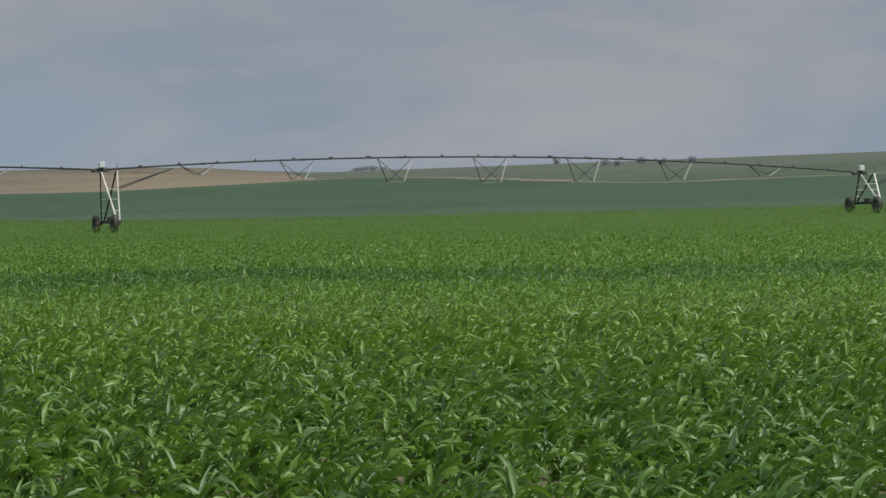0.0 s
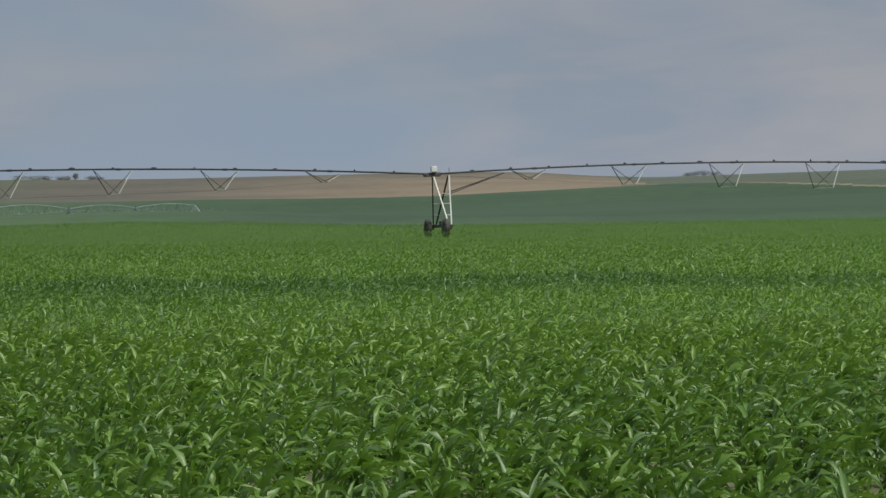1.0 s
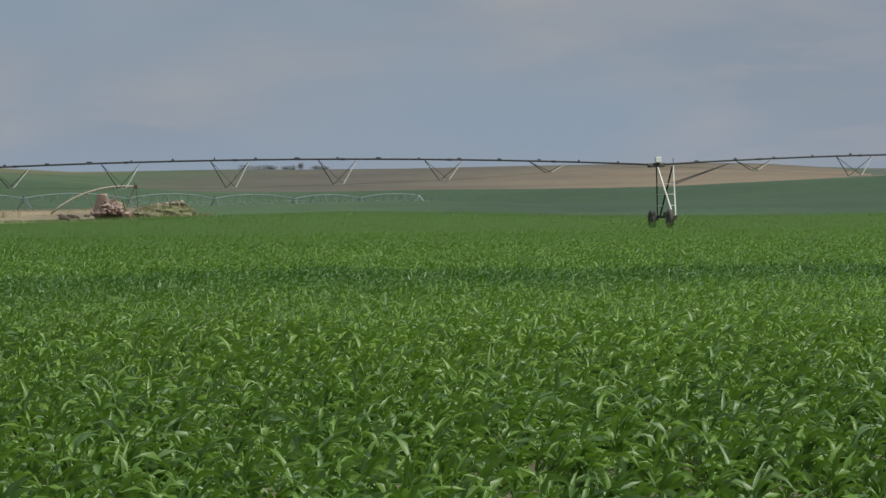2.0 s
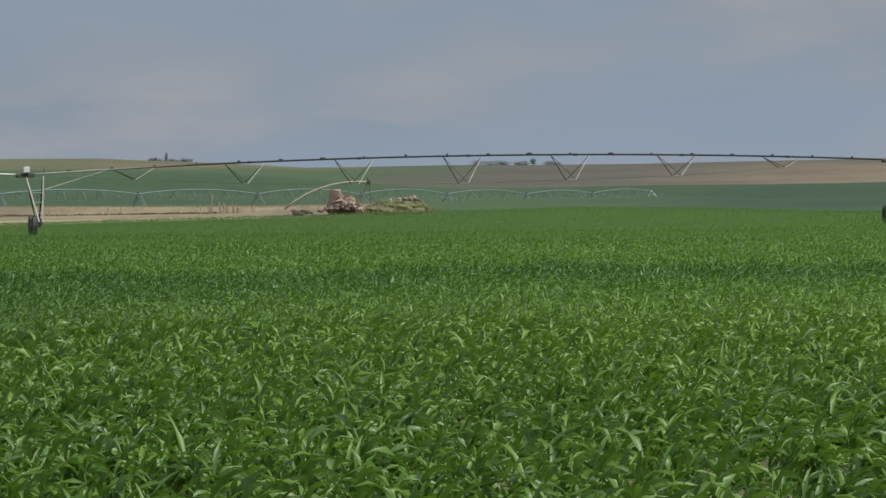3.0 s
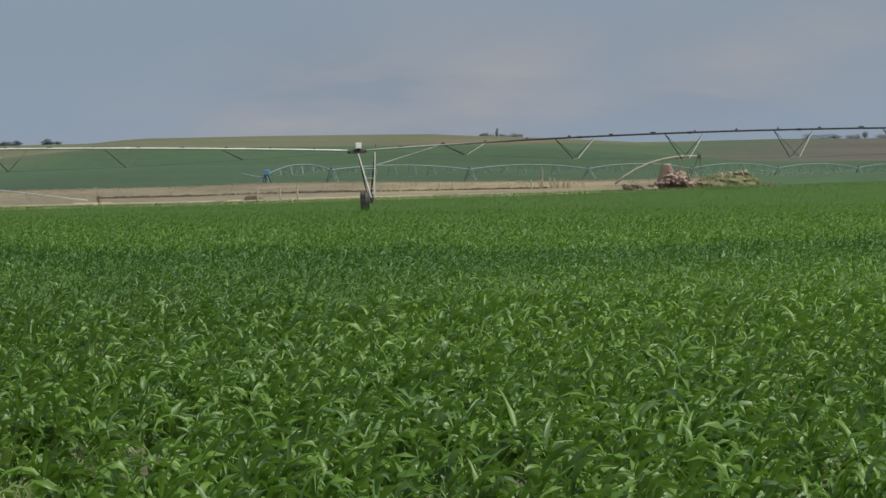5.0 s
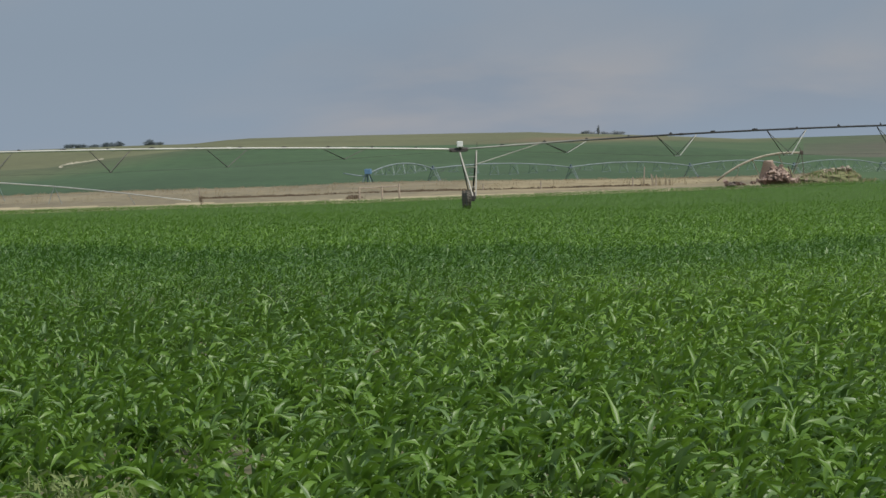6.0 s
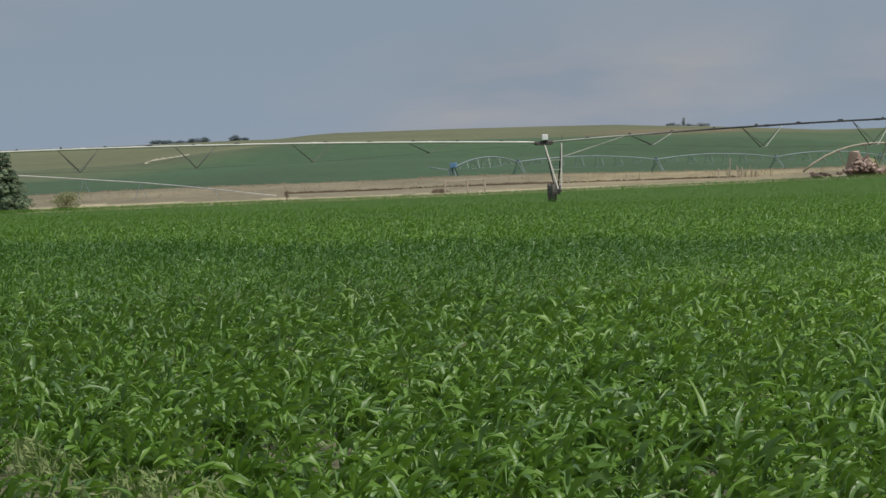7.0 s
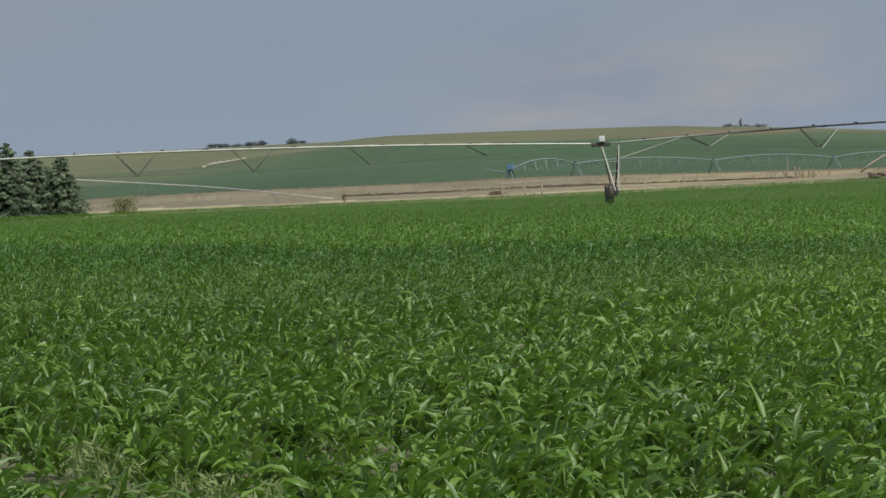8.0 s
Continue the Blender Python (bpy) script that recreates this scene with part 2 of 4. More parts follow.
M_SOIL = blended("dry_soil", (0.128, 0.128, 0.072), (0.064, 0.118, 0.027), "Y", 28, 75, vary=0.3, scale=0.6, fine=9.0)
M_SOIL.node_tree.nodes["Principled BSDF"].inputs["Specular IOR Level"].default_value = 0.08
M_FIELD = blended("far_crop", (0.030, 0.065, 0.024), (0.041, 0.083, 0.029), "Y", 480, 840, "X", -40, -130, vary=0.28, scale=0.014, fine=0.25)
slanted(M_FIELD, (2.12, 1.30, 1.60), (-4.0, 1.0), 2020, 2230)
slanted(M_FIELD, (1.32, 1.12, 1.14), (-0.2, 1.0), 960, 1140)
patch(M_FIELD, (1.45, 1.06, 1.22), heading(11.6, 1230).xy, (26, 150))
M_DRY = material("dry_grass_ground", (0.172, 0.143, 0.083), 0.95, vary=0.3, scale=0.10, fine=0.9, hue=(0.270, 0.230, 0.138))
patch(M_DRY, (1.42, 1.38, 1.28), heading(11.2, 315).xy, (17, 45))
M_TRACK = material("pale_dirt_track", (0.39, 0.33, 0.20), 0.95, vary=0.15, scale=0.1, fine=1.2)
M_OLIVE = blended("olive_pasture", (0.056, 0.086, 0.046), (0.076, 0.093, 0.059), "Y", 880, 1120, vary=0.28, scale=0.014, fine=0.25)
M_BARE = blended("bare_field", (0.088, 0.080, 0.055), (0.190, 0.148, 0.091), "X", -110, 0, "Y", 1480, 1180, vary=0.26, scale=0.016, fine=0.15)
slanted(M_BARE, (0.70, 1.20, 0.68), (-1.0, 0.0), 120, 205)
M_STRIP = material("pale_green_strip", (0.038, 0.078, 0.030), 0.95, vary=0.25, scale=0.06, fine=0.8)
M_VERGE = blended("green_verge", (0.030, 0.067, 0.026), (0.050, 0.098, 0.030), "X", -8, -34, vary=0.28, scale=0.014, fine=0.25)
M_TAN = material("pale_eroded_patch", (0.41, 0.37, 0.265), 0.95, vary=0.2, scale=0.05, fine=0.5)
# near-black copy of the pipe steel: missing reflections put into its colour
M_GALV_BLACKISH = material("blackish_galvanised_steel", (0.052, 0.052, 0.053), 0.65, 0.1, vary=0.3, scale=0.5, fine=6.0)
# bright to near-black along the span: changing reflections put into the colour
M_GALV_GLEAM = blended("painted_gleam_galvanised_steel", (0.36, 0.355, 0.32), (0.052, 0.052, 0.053), "X", -48, -40, vary=0.2, scale=1.2, fine=14.0)
M_GALV = material("galvanised_steel", (0.56, 0.55, 0.50), 0.5, 0.3, vary=0.2, scale=1.2, fine=14.0)
M_LEG = material("tan_grey_tower_steel", (0.37, 0.355, 0.31), 0.6, 0.1, vary=0.25, scale=1.2, fine=14.0)
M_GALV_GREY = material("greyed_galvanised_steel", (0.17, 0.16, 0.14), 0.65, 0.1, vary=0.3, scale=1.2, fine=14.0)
# dark copy of the galvanised steel, with shade put into the colour
M_GALV_DARK = material("dark_galvanised_steel", (0.075, 0.066, 0.060), 0.7, 0.1, vary=0.3, scale=1.2, fine=14.0)
M_TYRE = material("tyre_rubber", (0.115, 0.105, 0.085), 0.9, vary=0.45, scale=4.0, fine=30.0, bump=0.3)
M_MUD = material("dusty_rim", (0.14, 0.12, 0.10), 0.8, vary=0.3)
M_WHITE = material("white_box_paint", (0.78, 0.78, 0.76), 0.5, vary=0.05)
M_BLACK = material("black_fitting", (0.04, 0.038, 0.036), 0.6, vary=0.2)

# ---- the lie of the land: bearing and height in metres at a few distances ----
EDGE = 270.0      # where the crop ends


def curve(points):
    xs, ys = zip(*points)
    return lambda a: np.interp(a, xs, ys)


def lift(points, r):
    return [(a, EYE[2] + r * math.tan(radians(e))) for a, e in points]


def deg(*pairs):
    return list(zip(pairs[::2], pairs[1::2]))


Z_EDGE = curve(lift(deg(-14, -.46, -9, -.42, -5.6, -.36, -3, -.31, -1, -.27, 1, -.21, 3, -.10, 5, -.02, 8, -.01, 11, .01, 13, .02, 15, .035, 17, .06, 19, .09, 22, .12, 26, .14), EDGE))
Z_BANK = curve(lift(deg(-14, -.30, -5.6, -.22, -1, -.15, 1, -.10, 2.2, -.03, 3.5, .045, 5, .075, 7, .085, 9.5, .10, 11, .14, 12, .17, 13, .205, 14.2, .245, 15.3, .265, 16, .252, 17, .265, 19, .295, 21, .30, 26, .29), 330))
Z_DIP = curve(lift(deg(-14, -.15, 0, -.13, 4, -.12, 7, -.09, 10, -.03, 11.8, .01, 14, .06, 19, .09, 26, .10), 600))
Z_LOW = curve(lift(deg(-14, -.04, 0, -.07, 4, -.12, 6, -.08, 8, .06, 10, .25, 12, .42, 14, .5, 16, .57, 18, .6, 20, .5, 26, .5), 880))
Z_RISE = curve(lift(deg(-14, .15, -5.6, .178, -3.7, .21, -1, .17, 0, .15, 2, .182, 3.5, .225, 5.5, .25, 7.3, .312, 8.2, .40, 9.4, .54, 10.6, .643, 12.4, .757, 14.1, .80, 15.9, .85, 17.6, .90, 19, .81, 20, .70, 22, .69, 26, .69), 1000))
Z_RIDGE = curve(lift(deg(-14, .29, -5.6, .31, -3.3, .314, -2.4, .371, -1.5, .455, -.6, .495, 1, .525, 2.5, .545, 4, .56, 5.5, .594, 7, .64, 8.6, .66, 9.2, .672, 10.1, .746, 10.8, .80, 11.9, .872, 12.4, .912, 13.6, .945, 15, .977, 16.8, 1.004, 17.2, .99, 17.7, .952, 18.5, .968, 20.3, .978, 22, 1.0, 26, 1.06), 1500))


def land(x, y):
    """Height of the ground, for numpy arrays or numbers."""
    x, y = np.asarray(x, float), np.asarray(y, float)
    r, a = np.hypot(x, y), np.degrees(np.arctan2(-x, y))
    a = np.where(y < 0, np.where(x > 0, -14.0, 26.0), a)
    near = -0.0228 * np.clip(x, -160, 110) - 0.0015 * y
    knots = [Z_EDGE(a) - 0.42, Z_BANK(a), Z_DIP(a), Z_LOW(a), Z_RISE(a), Z_RIDGE(a), Z_RIDGE(a) - 18]
    dist = [EDGE, 330.0, 600.0, 880.0, 1000.0, 1500.0, 2600.0]

    def ease(t):
        t = np.clip(t, 0, 1)
        return t * t * (3 - 2 * t)
    z = near + (knots[0] - near) * ease((r - 190) / (EDGE - 190))
    for k in range(6):
        t = (r - dist[k]) / (dist[k + 1] - dist[k])
        z = np.where(r > dist[k], knots[k] + (knots[k + 1] - knots[k]) * ease(t), z)
    return np.where(r > dist[-1], knots[-1], z)


def ground_z(p):
    return float(land(p[0], p[1]))


# ---- building helpers ----
def part(name, bm, mat, parent=None, label=""):
    """Links a bmesh as one mesh object under a thing or a part."""
    me = bpy.data.meshes.new(name)
    bm.to_mesh(me)
    bm.free()
    me.materials.append(mat)
    ob = new(name, me)
    if parent is not None:
        ob.parent = parent
    if label:
        ob["label"] = label
    return ob


def thing(name, place, label, category, group=""):
    ob = new(name)
    ob.location = place
    return tagged(ob, label, category, group)


def tube(bm, p, q, r, n=6, r2=None):
    """A round bar from p to q."""
    p, q = Vector(p), Vector(q)
    d = q - p
    made = bmesh.ops.create_cone(bm, cap_ends=True, segments=n, radius1=r, radius2=r if r2 is None else r2, depth=d.length)
    m = Matrix.Translation((p + q) / 2) @ d.to_track_quat("Z", "Y").to_matrix().to_4x4()
    bmesh.ops.transform(bm, matrix=m, verts=made["verts"])
    return made["verts"]


def bent_tube(bm, pts, r, n=8):
    """One pipe through points, with a ring of vertices at each."""
    pts = [Vector(p) for p in pts]
    rings = []
    for i, p in enumerate(pts):
        d = (pts[min(i + 1, len(pts) - 1)] - pts[max(i - 1, 0)]).normalized()
        side = d.cross(Vector((0, 0, 1))).normalized()
        up = side.cross(d)
        rings.append([bm.verts.new(p + r * (math.cos(2 * math.pi * k / n) * side + math.sin(2 * math.pi * k / n) * up)) for k in range(n)])
    for a, b in zip(rings, rings[1:]):
        for k in range(n):
            bm.faces.new((a[k], a[(k + 1) % n], b[(k + 1) % n], b[k]))
    bm.faces.new(rings[0][::-1])
    bm.faces.new(rings[-1])
    for f in bm.faces:
        f.smooth = True


def box(bm, centre, size, turn=None, bevel=0.0):
    made = bmesh.ops.create_cube(bm, size=1.0)
    m = Matrix.Translation(centre) @ (turn or Matrix()) @ Matrix.Diagonal((*size, 1))
    bmesh.ops.transform(bm, matrix=m, verts=made["verts"])
    if bevel:
        edges = list({e for v in made["verts"] for e in v.link_edges})
        bmesh.ops.bevel(bm, geom=edges, offset=bevel, segments=2, affect="EDGES", profile=0.5)
    return made["verts"]


def one(fn, *args, **kw):
    bm = bmesh.new()
    fn(bm, *args, **kw)
    return bm


# ---- the ground: one sheet to the horizon ----
def build_ground():
    az = np.concatenate([np.arange(-180, -20, 5.0), np.arange(-20, 30, 0.2), np.arange(30, 180, 5.0)])
    rr = np.concatenate([[0.5, 4.0], np.arange(8, 60, 2.0), np.arange(60, 255, 7.5), np.arange(255, 345, 2.5), np.arange(345, 620, 14.0), np.arange(620, 860, 10.0), np.arange(860, 1010, 4.0), np.arange(1010, 1520, 20.0), [1650, 1900, 2300, 2700, 3300, 4200, 4900]])
    A, R = np.meshgrid(np.radians(az), rr)
    X, Y = -np.sin(A) * R, np.cos(A) * R
    Z = land(X, Y)
    n_a, n_r = len(az), len(rr)
    verts = np.concatenate([np.stack([X, Y, Z], -1).reshape(-1, 3), [[0, 0, 0]]])
    faces, mats = [(len(verts) - 1, (i + 1) % n_a, i) for i in range(n_a)], [0] * n_a
    rng = np.random.default_rng(4)
    wob = rng.normal(0, 1, n_a)
    wob = np.convolve(wob, np.ones(5) / 5, "same")
    for j in range(n_r - 1):
        r = (rr[j] + rr[j + 1]) / 2
        for i in range(n_a):
            k = (i + 1) % n_a
            faces.append((j * n_a + i, (j + 1) * n_a + i, (j + 1) * n_a + k, j * n_a + k))
            a, w = az[i], wob[i]
            rim = 1000 - 110 * min(1, max(0, (-4.2 - a) / 4.5))
            if r < EDGE + 3:
                m = 0
            elif r < 330 and a > 7.4 + 0.2 * w + (330 - r) * 0.012:
                m = 3 if 275 + 1.5 * w < r < 287 + 2.0 * w + 4 * min(1, max(0, (a - 18.3) / 2)) and a > 9.6 else 2
            elif r < 300 + 5 * w and a < 3.2 + 0.6 * w:
                m = 7
            elif r < 352 + 6 * w and -1.5 < a < 8.2:
                m = 6
            elif r < rim + (12 * w if a > -1.5 else 0):
                m = 1
            elif a > 7.9 + 0.3 * w:
                m = 1
            elif a < -4.0 and r < rim + 7 + 3 * w:
                m = 2
            elif a > -2.4 or (a > -20 and r < rim + 500 * min(1, max(0, (a + 3.7) / 1.3))):
                m = 5
            else:
                m = 4
            mats.append(m)
    me = bpy.data.meshes.new("ground")
    me.from_pydata(verts.tolist(), [], faces)
    for m in (M_SOIL, M_FIELD, M_DRY, M_TRACK, M_OLIVE, M_BARE, M_VERGE, M_STRIP):
        me.materials.append(m)
    me.polygons.foreach_set("material_index", np.array(mats, np.int32))
    me.polygons.foreach_set("use_smooth", np.ones(len(faces), bool))
    me.update()
    return tagged(new("ground", me), "rolling farmland with crop soil, dry banks and far fields", "ground", kind="structure")


build_ground()


def build_eroded_patch():
    """A ragged pale patch of bare ground high on the far slope."""
    rng = np.random.default_rng(6)
    V, F = [], []
    n = 60
    ragged = np.convolve(rng.uniform(0.2, 1.8, n + 3), np.ones(4) / 4, "valid")
    for i in range(n):
        f = i / (n - 1)
        a = 19.78 - 0.70 * f
        target = 0.705 + 0.095 * f + 0.008 * math.sin(f * 9)
        half = (0.009 + 0.024 * math.sin(min(1, f * 1.3) * math.pi * 0.96)) * ragged[i]
        for e in (target - half, target + half * ragged[n - 1 - i]):
            rs = np.arange(850.0, 1300.0, 2.0)
            p = [heading(a, r) for r in rs]
            el = np.degrees(np.arctan2(land([q.x for q in p], [q.y for q in p]) - EYE[2], rs))
            k = int(np.argmax(el >= e))
            q = heading(a, float(np.interp(e, el[k - 1:k + 1], rs[k - 1:k + 1])))
            V.append((q.x, q.y, ground_z(q) + 0.08))
        if i:
            F.append((2 * i - 2, 2 * i - 1, 2 * i + 1, 2 * i))
    me = bpy.data.meshes.new("eroded_patch")
    me.from_pydata(V, [], F)
    me.materials.append(M_TAN)
    tagged(new("eroded_patch", me), "ragged pale patch of bare soil on the far slope", "bare soil", kind="structure")


build_eroded_patch()


# ---- the line of the irrigation machine, then the corn ----
LINE_BEARING, LINE_DIST = 17.0, 212.0
ALONG = -heading(LINE_BEARING + 90, -1.0)       # to the left along the pipe
ACROSS = heading(LINE_BEARING, 1.0)             # away from the camera


def tone_at(x, y):
    """How dark the crop's green is: a darker strip, wider towards the left, and light and shade over the field put into
    the colour.
    """
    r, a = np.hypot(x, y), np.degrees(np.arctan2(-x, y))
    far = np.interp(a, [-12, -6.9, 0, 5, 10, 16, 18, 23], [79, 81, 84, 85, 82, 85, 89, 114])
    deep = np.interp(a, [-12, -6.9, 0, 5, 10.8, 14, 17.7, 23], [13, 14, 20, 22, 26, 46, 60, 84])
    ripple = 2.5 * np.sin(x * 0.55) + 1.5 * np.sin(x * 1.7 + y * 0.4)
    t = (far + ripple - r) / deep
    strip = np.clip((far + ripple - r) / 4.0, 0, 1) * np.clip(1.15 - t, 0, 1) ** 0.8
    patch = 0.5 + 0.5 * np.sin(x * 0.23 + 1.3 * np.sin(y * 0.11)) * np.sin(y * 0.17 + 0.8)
    # brighter and dimmer reaches of the field, put into the green
    painted_shade = np.interp(r, [12, 20, 32, 40, 48, 90, 270], [0.15, 0.13, 0.05, 0.03, 0.06, 0.15, 0.15]) + np.interp(a, [-8, 4, 10, 14, 20], [0.02, 0.03, 0.10, 0.16, 0.13])
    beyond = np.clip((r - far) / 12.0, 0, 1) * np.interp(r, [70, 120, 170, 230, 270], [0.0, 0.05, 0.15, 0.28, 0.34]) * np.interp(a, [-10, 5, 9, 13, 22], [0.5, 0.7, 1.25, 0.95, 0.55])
    # cloud shade on the near right, put into the green
    painted_shade = painted_shade + np.interp(a, [-12, -5, 0, 6, 11], [0.44, 0.34, 0.28, 0.15, 0.02]) * np.clip((38 - r) / 12, 0, 1)
    painted_shade = painted_shade + np.interp(a, [3, 8, 12, 15], [0.0, 0.07, 0.08, 0.04]) * np.clip((80 - r) / 10, 0, 1)
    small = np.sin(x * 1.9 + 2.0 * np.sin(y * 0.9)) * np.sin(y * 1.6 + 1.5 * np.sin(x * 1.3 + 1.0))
    return painted_shade + beyond + 0.12 * patch + 0.09 * small + np.interp(a, [-8, 5, 12], [0.86, 0.82, 0.53]) * strip


ROW_BEARING, ROW_GAP = 40.0, 0.76


def crop_block(rng, r0, r1, density, leaves, segs, fold, size, low=0.10, around=()):
    """Leaf blades of all plants between two distances, sown in rows: vertices, quads and how dark a green each vertex
    gets.
    """
    a0, a1 = radians(-12.8), radians(24.2)
    n = int(density * 0.5 * (a1 - a0) * (r1 ** 2 - r0 ** 2))
    r, a = np.sqrt(rng.uniform(r0 ** 2, r1 ** 2, n)), rng.uniform(a0, a1, n)
    px, py = -np.sin(a) * r, np.cos(a) * r
    if around:                                   # a thicker stand round given spots
        px = np.concatenate([rng.uniform(-3.2, 3.2, density) + q.x for q in around])
        py = np.concatenate([rng.uniform(-4.0, 1.0, density) + q.y for q in around])
        n = len(px)
    side = heading(ROW_BEARING + 90, 1.0)
    u = px * side.x + py * side.y
    move = np.round(u / ROW_GAP) * ROW_GAP + rng.normal(0, 0.10, n) - u
    px, py = px + side.x * move, py + side.y * move
    r = np.hypot(px, py)
    thin = np.sin(px * 1.5 + 2.0 * np.sin(py * 0.7)) * np.sin(py * 1.1 + 1.7 * np.sin(px * 0.8))
    keep = rng.uniform(0, 1, n) > 0.95 * np.clip((thin - 0.32) / 0.4, 0, 1) * np.clip((32 - r) / 10, 0.15, 1)
    px, py = px[keep], py[keep]
    n = len(px)
    pz = land(px, py)
    tones = tone_at(px, py) + rng.normal(0, 0.08, n)
    tall = size * rng.normal(1.0, 0.13, n).clip(0.6, 1.35)
    N = n * leaves
    idx = np.repeat(np.arange(n), leaves)
    lev = np.tile(np.arange(leaves), n) / max(leaves - 1, 1)
    turn = np.tile(np.arange(leaves), n) * math.pi + rng.normal(0, 0.6, N) + np.repeat(rng.uniform(0, 2 * math.pi, n), leaves)
    turn = np.where(rng.uniform(0, 1, N) < 0.62, rng.normal(-0.40, 0.5, N), turn)      # blown over by the wind
    T = tall[idx]
    base = T * (low + (0.62 - low) * lev)
    length = T * rng.uniform(0.27, 0.64, N) * (1.0 - 0.25 * np.abs(lev - 0.45)) * (1.08 if r0 < 20 else 1.0 if r0 < 40 else 0.78 if r0 < 130 else 0.72)
    width = rng.uniform(0.022, 0.045, N) * (1.12 if r0 < 40 else 1.0 if r0 < 60 else 1.1 if r0 < 135 else 1.45)
    rise = np.radians((rng.uniform(26, 68, N) + 14 * lev) * (1.0 if segs > 1 else 0.6))
    droop = np.radians(rng.uniform(40, 165, N)) * (1.15 - 0.35 * lev) * (1.0 if segs > 1 else 0.35)
    dx, dy = np.cos(turn), np.sin(turn)
    cols = 3 if fold else 2
    P = np.zeros((N, segs + 1, cols, 3), np.float32)
    h, z = np.zeros(N), base.copy()
    twist, wave = rng.normal(0, 1.1, N), rng.uniform(0, 6.28, N)
    kink, break_at = np.where(rng.uniform(0, 1, N) < 0.36, rng.uniform(0.4, 1.1, N), 0.0), rng.uniform(0.3, 0.75, N)      # some blades snap over
    for s in range(segs + 1):
        t = s / segs
        if s:
            ang = rise - 0.8 * droop * (t - 0.5 / segs) ** 1.3 - (kink * (t > break_at) if segs > 1 else 0)
            h, z = h + np.cos(ang) * length / segs, z + np.sin(ang) * length / segs
        w = width * (0.55 + 0.45 * min(1, t * 4)) * max(0.04, 1 - max(0, t - 0.35) / 0.65) ** 0.8
        sx, sy, sz = -dy * np.cos(twist * t), dx * np.cos(twist * t), np.sin(twist * t)
        for c in range(cols):
            o = (c / (cols - 1) - 0.5)
            P[:, s, c, 0] = px[idx] + dx * h + sx * w * o
            P[:, s, c, 1] = py[idx] + dy * h + sy * w * o
            P[:, s, c, 2] = pz[idx] + np.maximum(z, 0.02) + sz * w * o + (0.55 * w * abs(o) * 2 + 0.62 * w * o * np.sin(13 * t + wave) if fold else 0)
    V = P.reshape(-1, 3)
    per = (segs + 1) * cols
    quad = np.array([[s * cols + c, s * cols + c + 1, (s + 1) * cols + c + 1, (s + 1) * cols + c] for s in range(segs) for c in range(cols - 1)])
    F = (np.arange(N)[:, None, None] * per + quad[None]).reshape(-1, 4)
    rib = np.tile([0.0, 1.0, 0.0], N * (segs + 1)) if fold else np.zeros(N * per)
    gleam = np.repeat(np.interp(np.hypot(px, py), [25, 45, 80, 130, 220], [1.0, 1.0, 0.9, 0.85, 0.75])[idx], per)
    return V, F, np.repeat(tones[idx], per), rib, gleam


def build_crop():
    rng = np.random.default_rng(11)
    blocks = [crop_block(rng, 13.0, 28, 23, 8, 4, True, 0.44), crop_block(rng, 28, 45, 18, 7, 3, True, 0.44),
              crop_block(rng, 45, 65, 16, 6, 2, False, 0.44, 0.2), crop_block(rng, 65, 100, 12.5, 5, 2, False, 0.44, 0.25), crop_block(rng, 100, 140, 8, 4, 2, False, 0.44, 0.3),
              crop_block(rng, 140, 190, 7, 4, 1, False, 0.45, 0.3), crop_block(rng, 190, 255, 6, 3, 1, False, 0.40, 0.3), crop_block(rng, 255, EDGE + 3, 9, 4, 1, False, 0.32, 0.15),
              crop_block(rng, 170, 240, 200, 4, 2, False, 0.52, 0.1, [heading(LINE_BEARING, LINE_DIST) + ALONG * s for s in (-64.4, -116.0)])]
    off, Vs, Fs, As, Rs, Gs = 0, [], [], [], [], []
    for V, F, A, R, G in blocks:
        Vs.append(V), Fs.append(F + off), As.append(A), Rs.append(R), Gs.append(G)
        off += len(V)
    V, F, A = np.concatenate(Vs), np.concatenate(Fs), np.concatenate(As)
    me = bpy.data.meshes.new("corn_crop")
    me.vertices.add(len(V))
    me.vertices.foreach_set("co", V.astype(np.float32).ravel())
    me.loops.add(F.size)
    me.loops.foreach_set("vertex_index", F.astype(np.int32).ravel())
    me.polygons.add(len(F))
    me.polygons.foreach_set("loop_start", np.arange(0, F.size, 4, dtype=np.int32))
    me.polygons.foreach_set("use_smooth", np.ones(len(F), bool))
    att = me.attributes.new("tone", "FLOAT", "POINT")
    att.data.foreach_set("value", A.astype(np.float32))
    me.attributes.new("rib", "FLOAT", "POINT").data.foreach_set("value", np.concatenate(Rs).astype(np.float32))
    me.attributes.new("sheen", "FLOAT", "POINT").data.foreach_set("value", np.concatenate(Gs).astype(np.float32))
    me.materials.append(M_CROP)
    me.update(calc_edges=True)
    return tagged(new("corn_crop", me), "knee-high young green corn covering the whole field", "corn", kind="stuff")


build_crop()

# ---- the irrigation machine that crosses the field ----
def on_line(s, z):
    p = heading(LINE_BEARING, LINE_DIST) + ALONG * s
    return Vector((p.x, p.y, z))


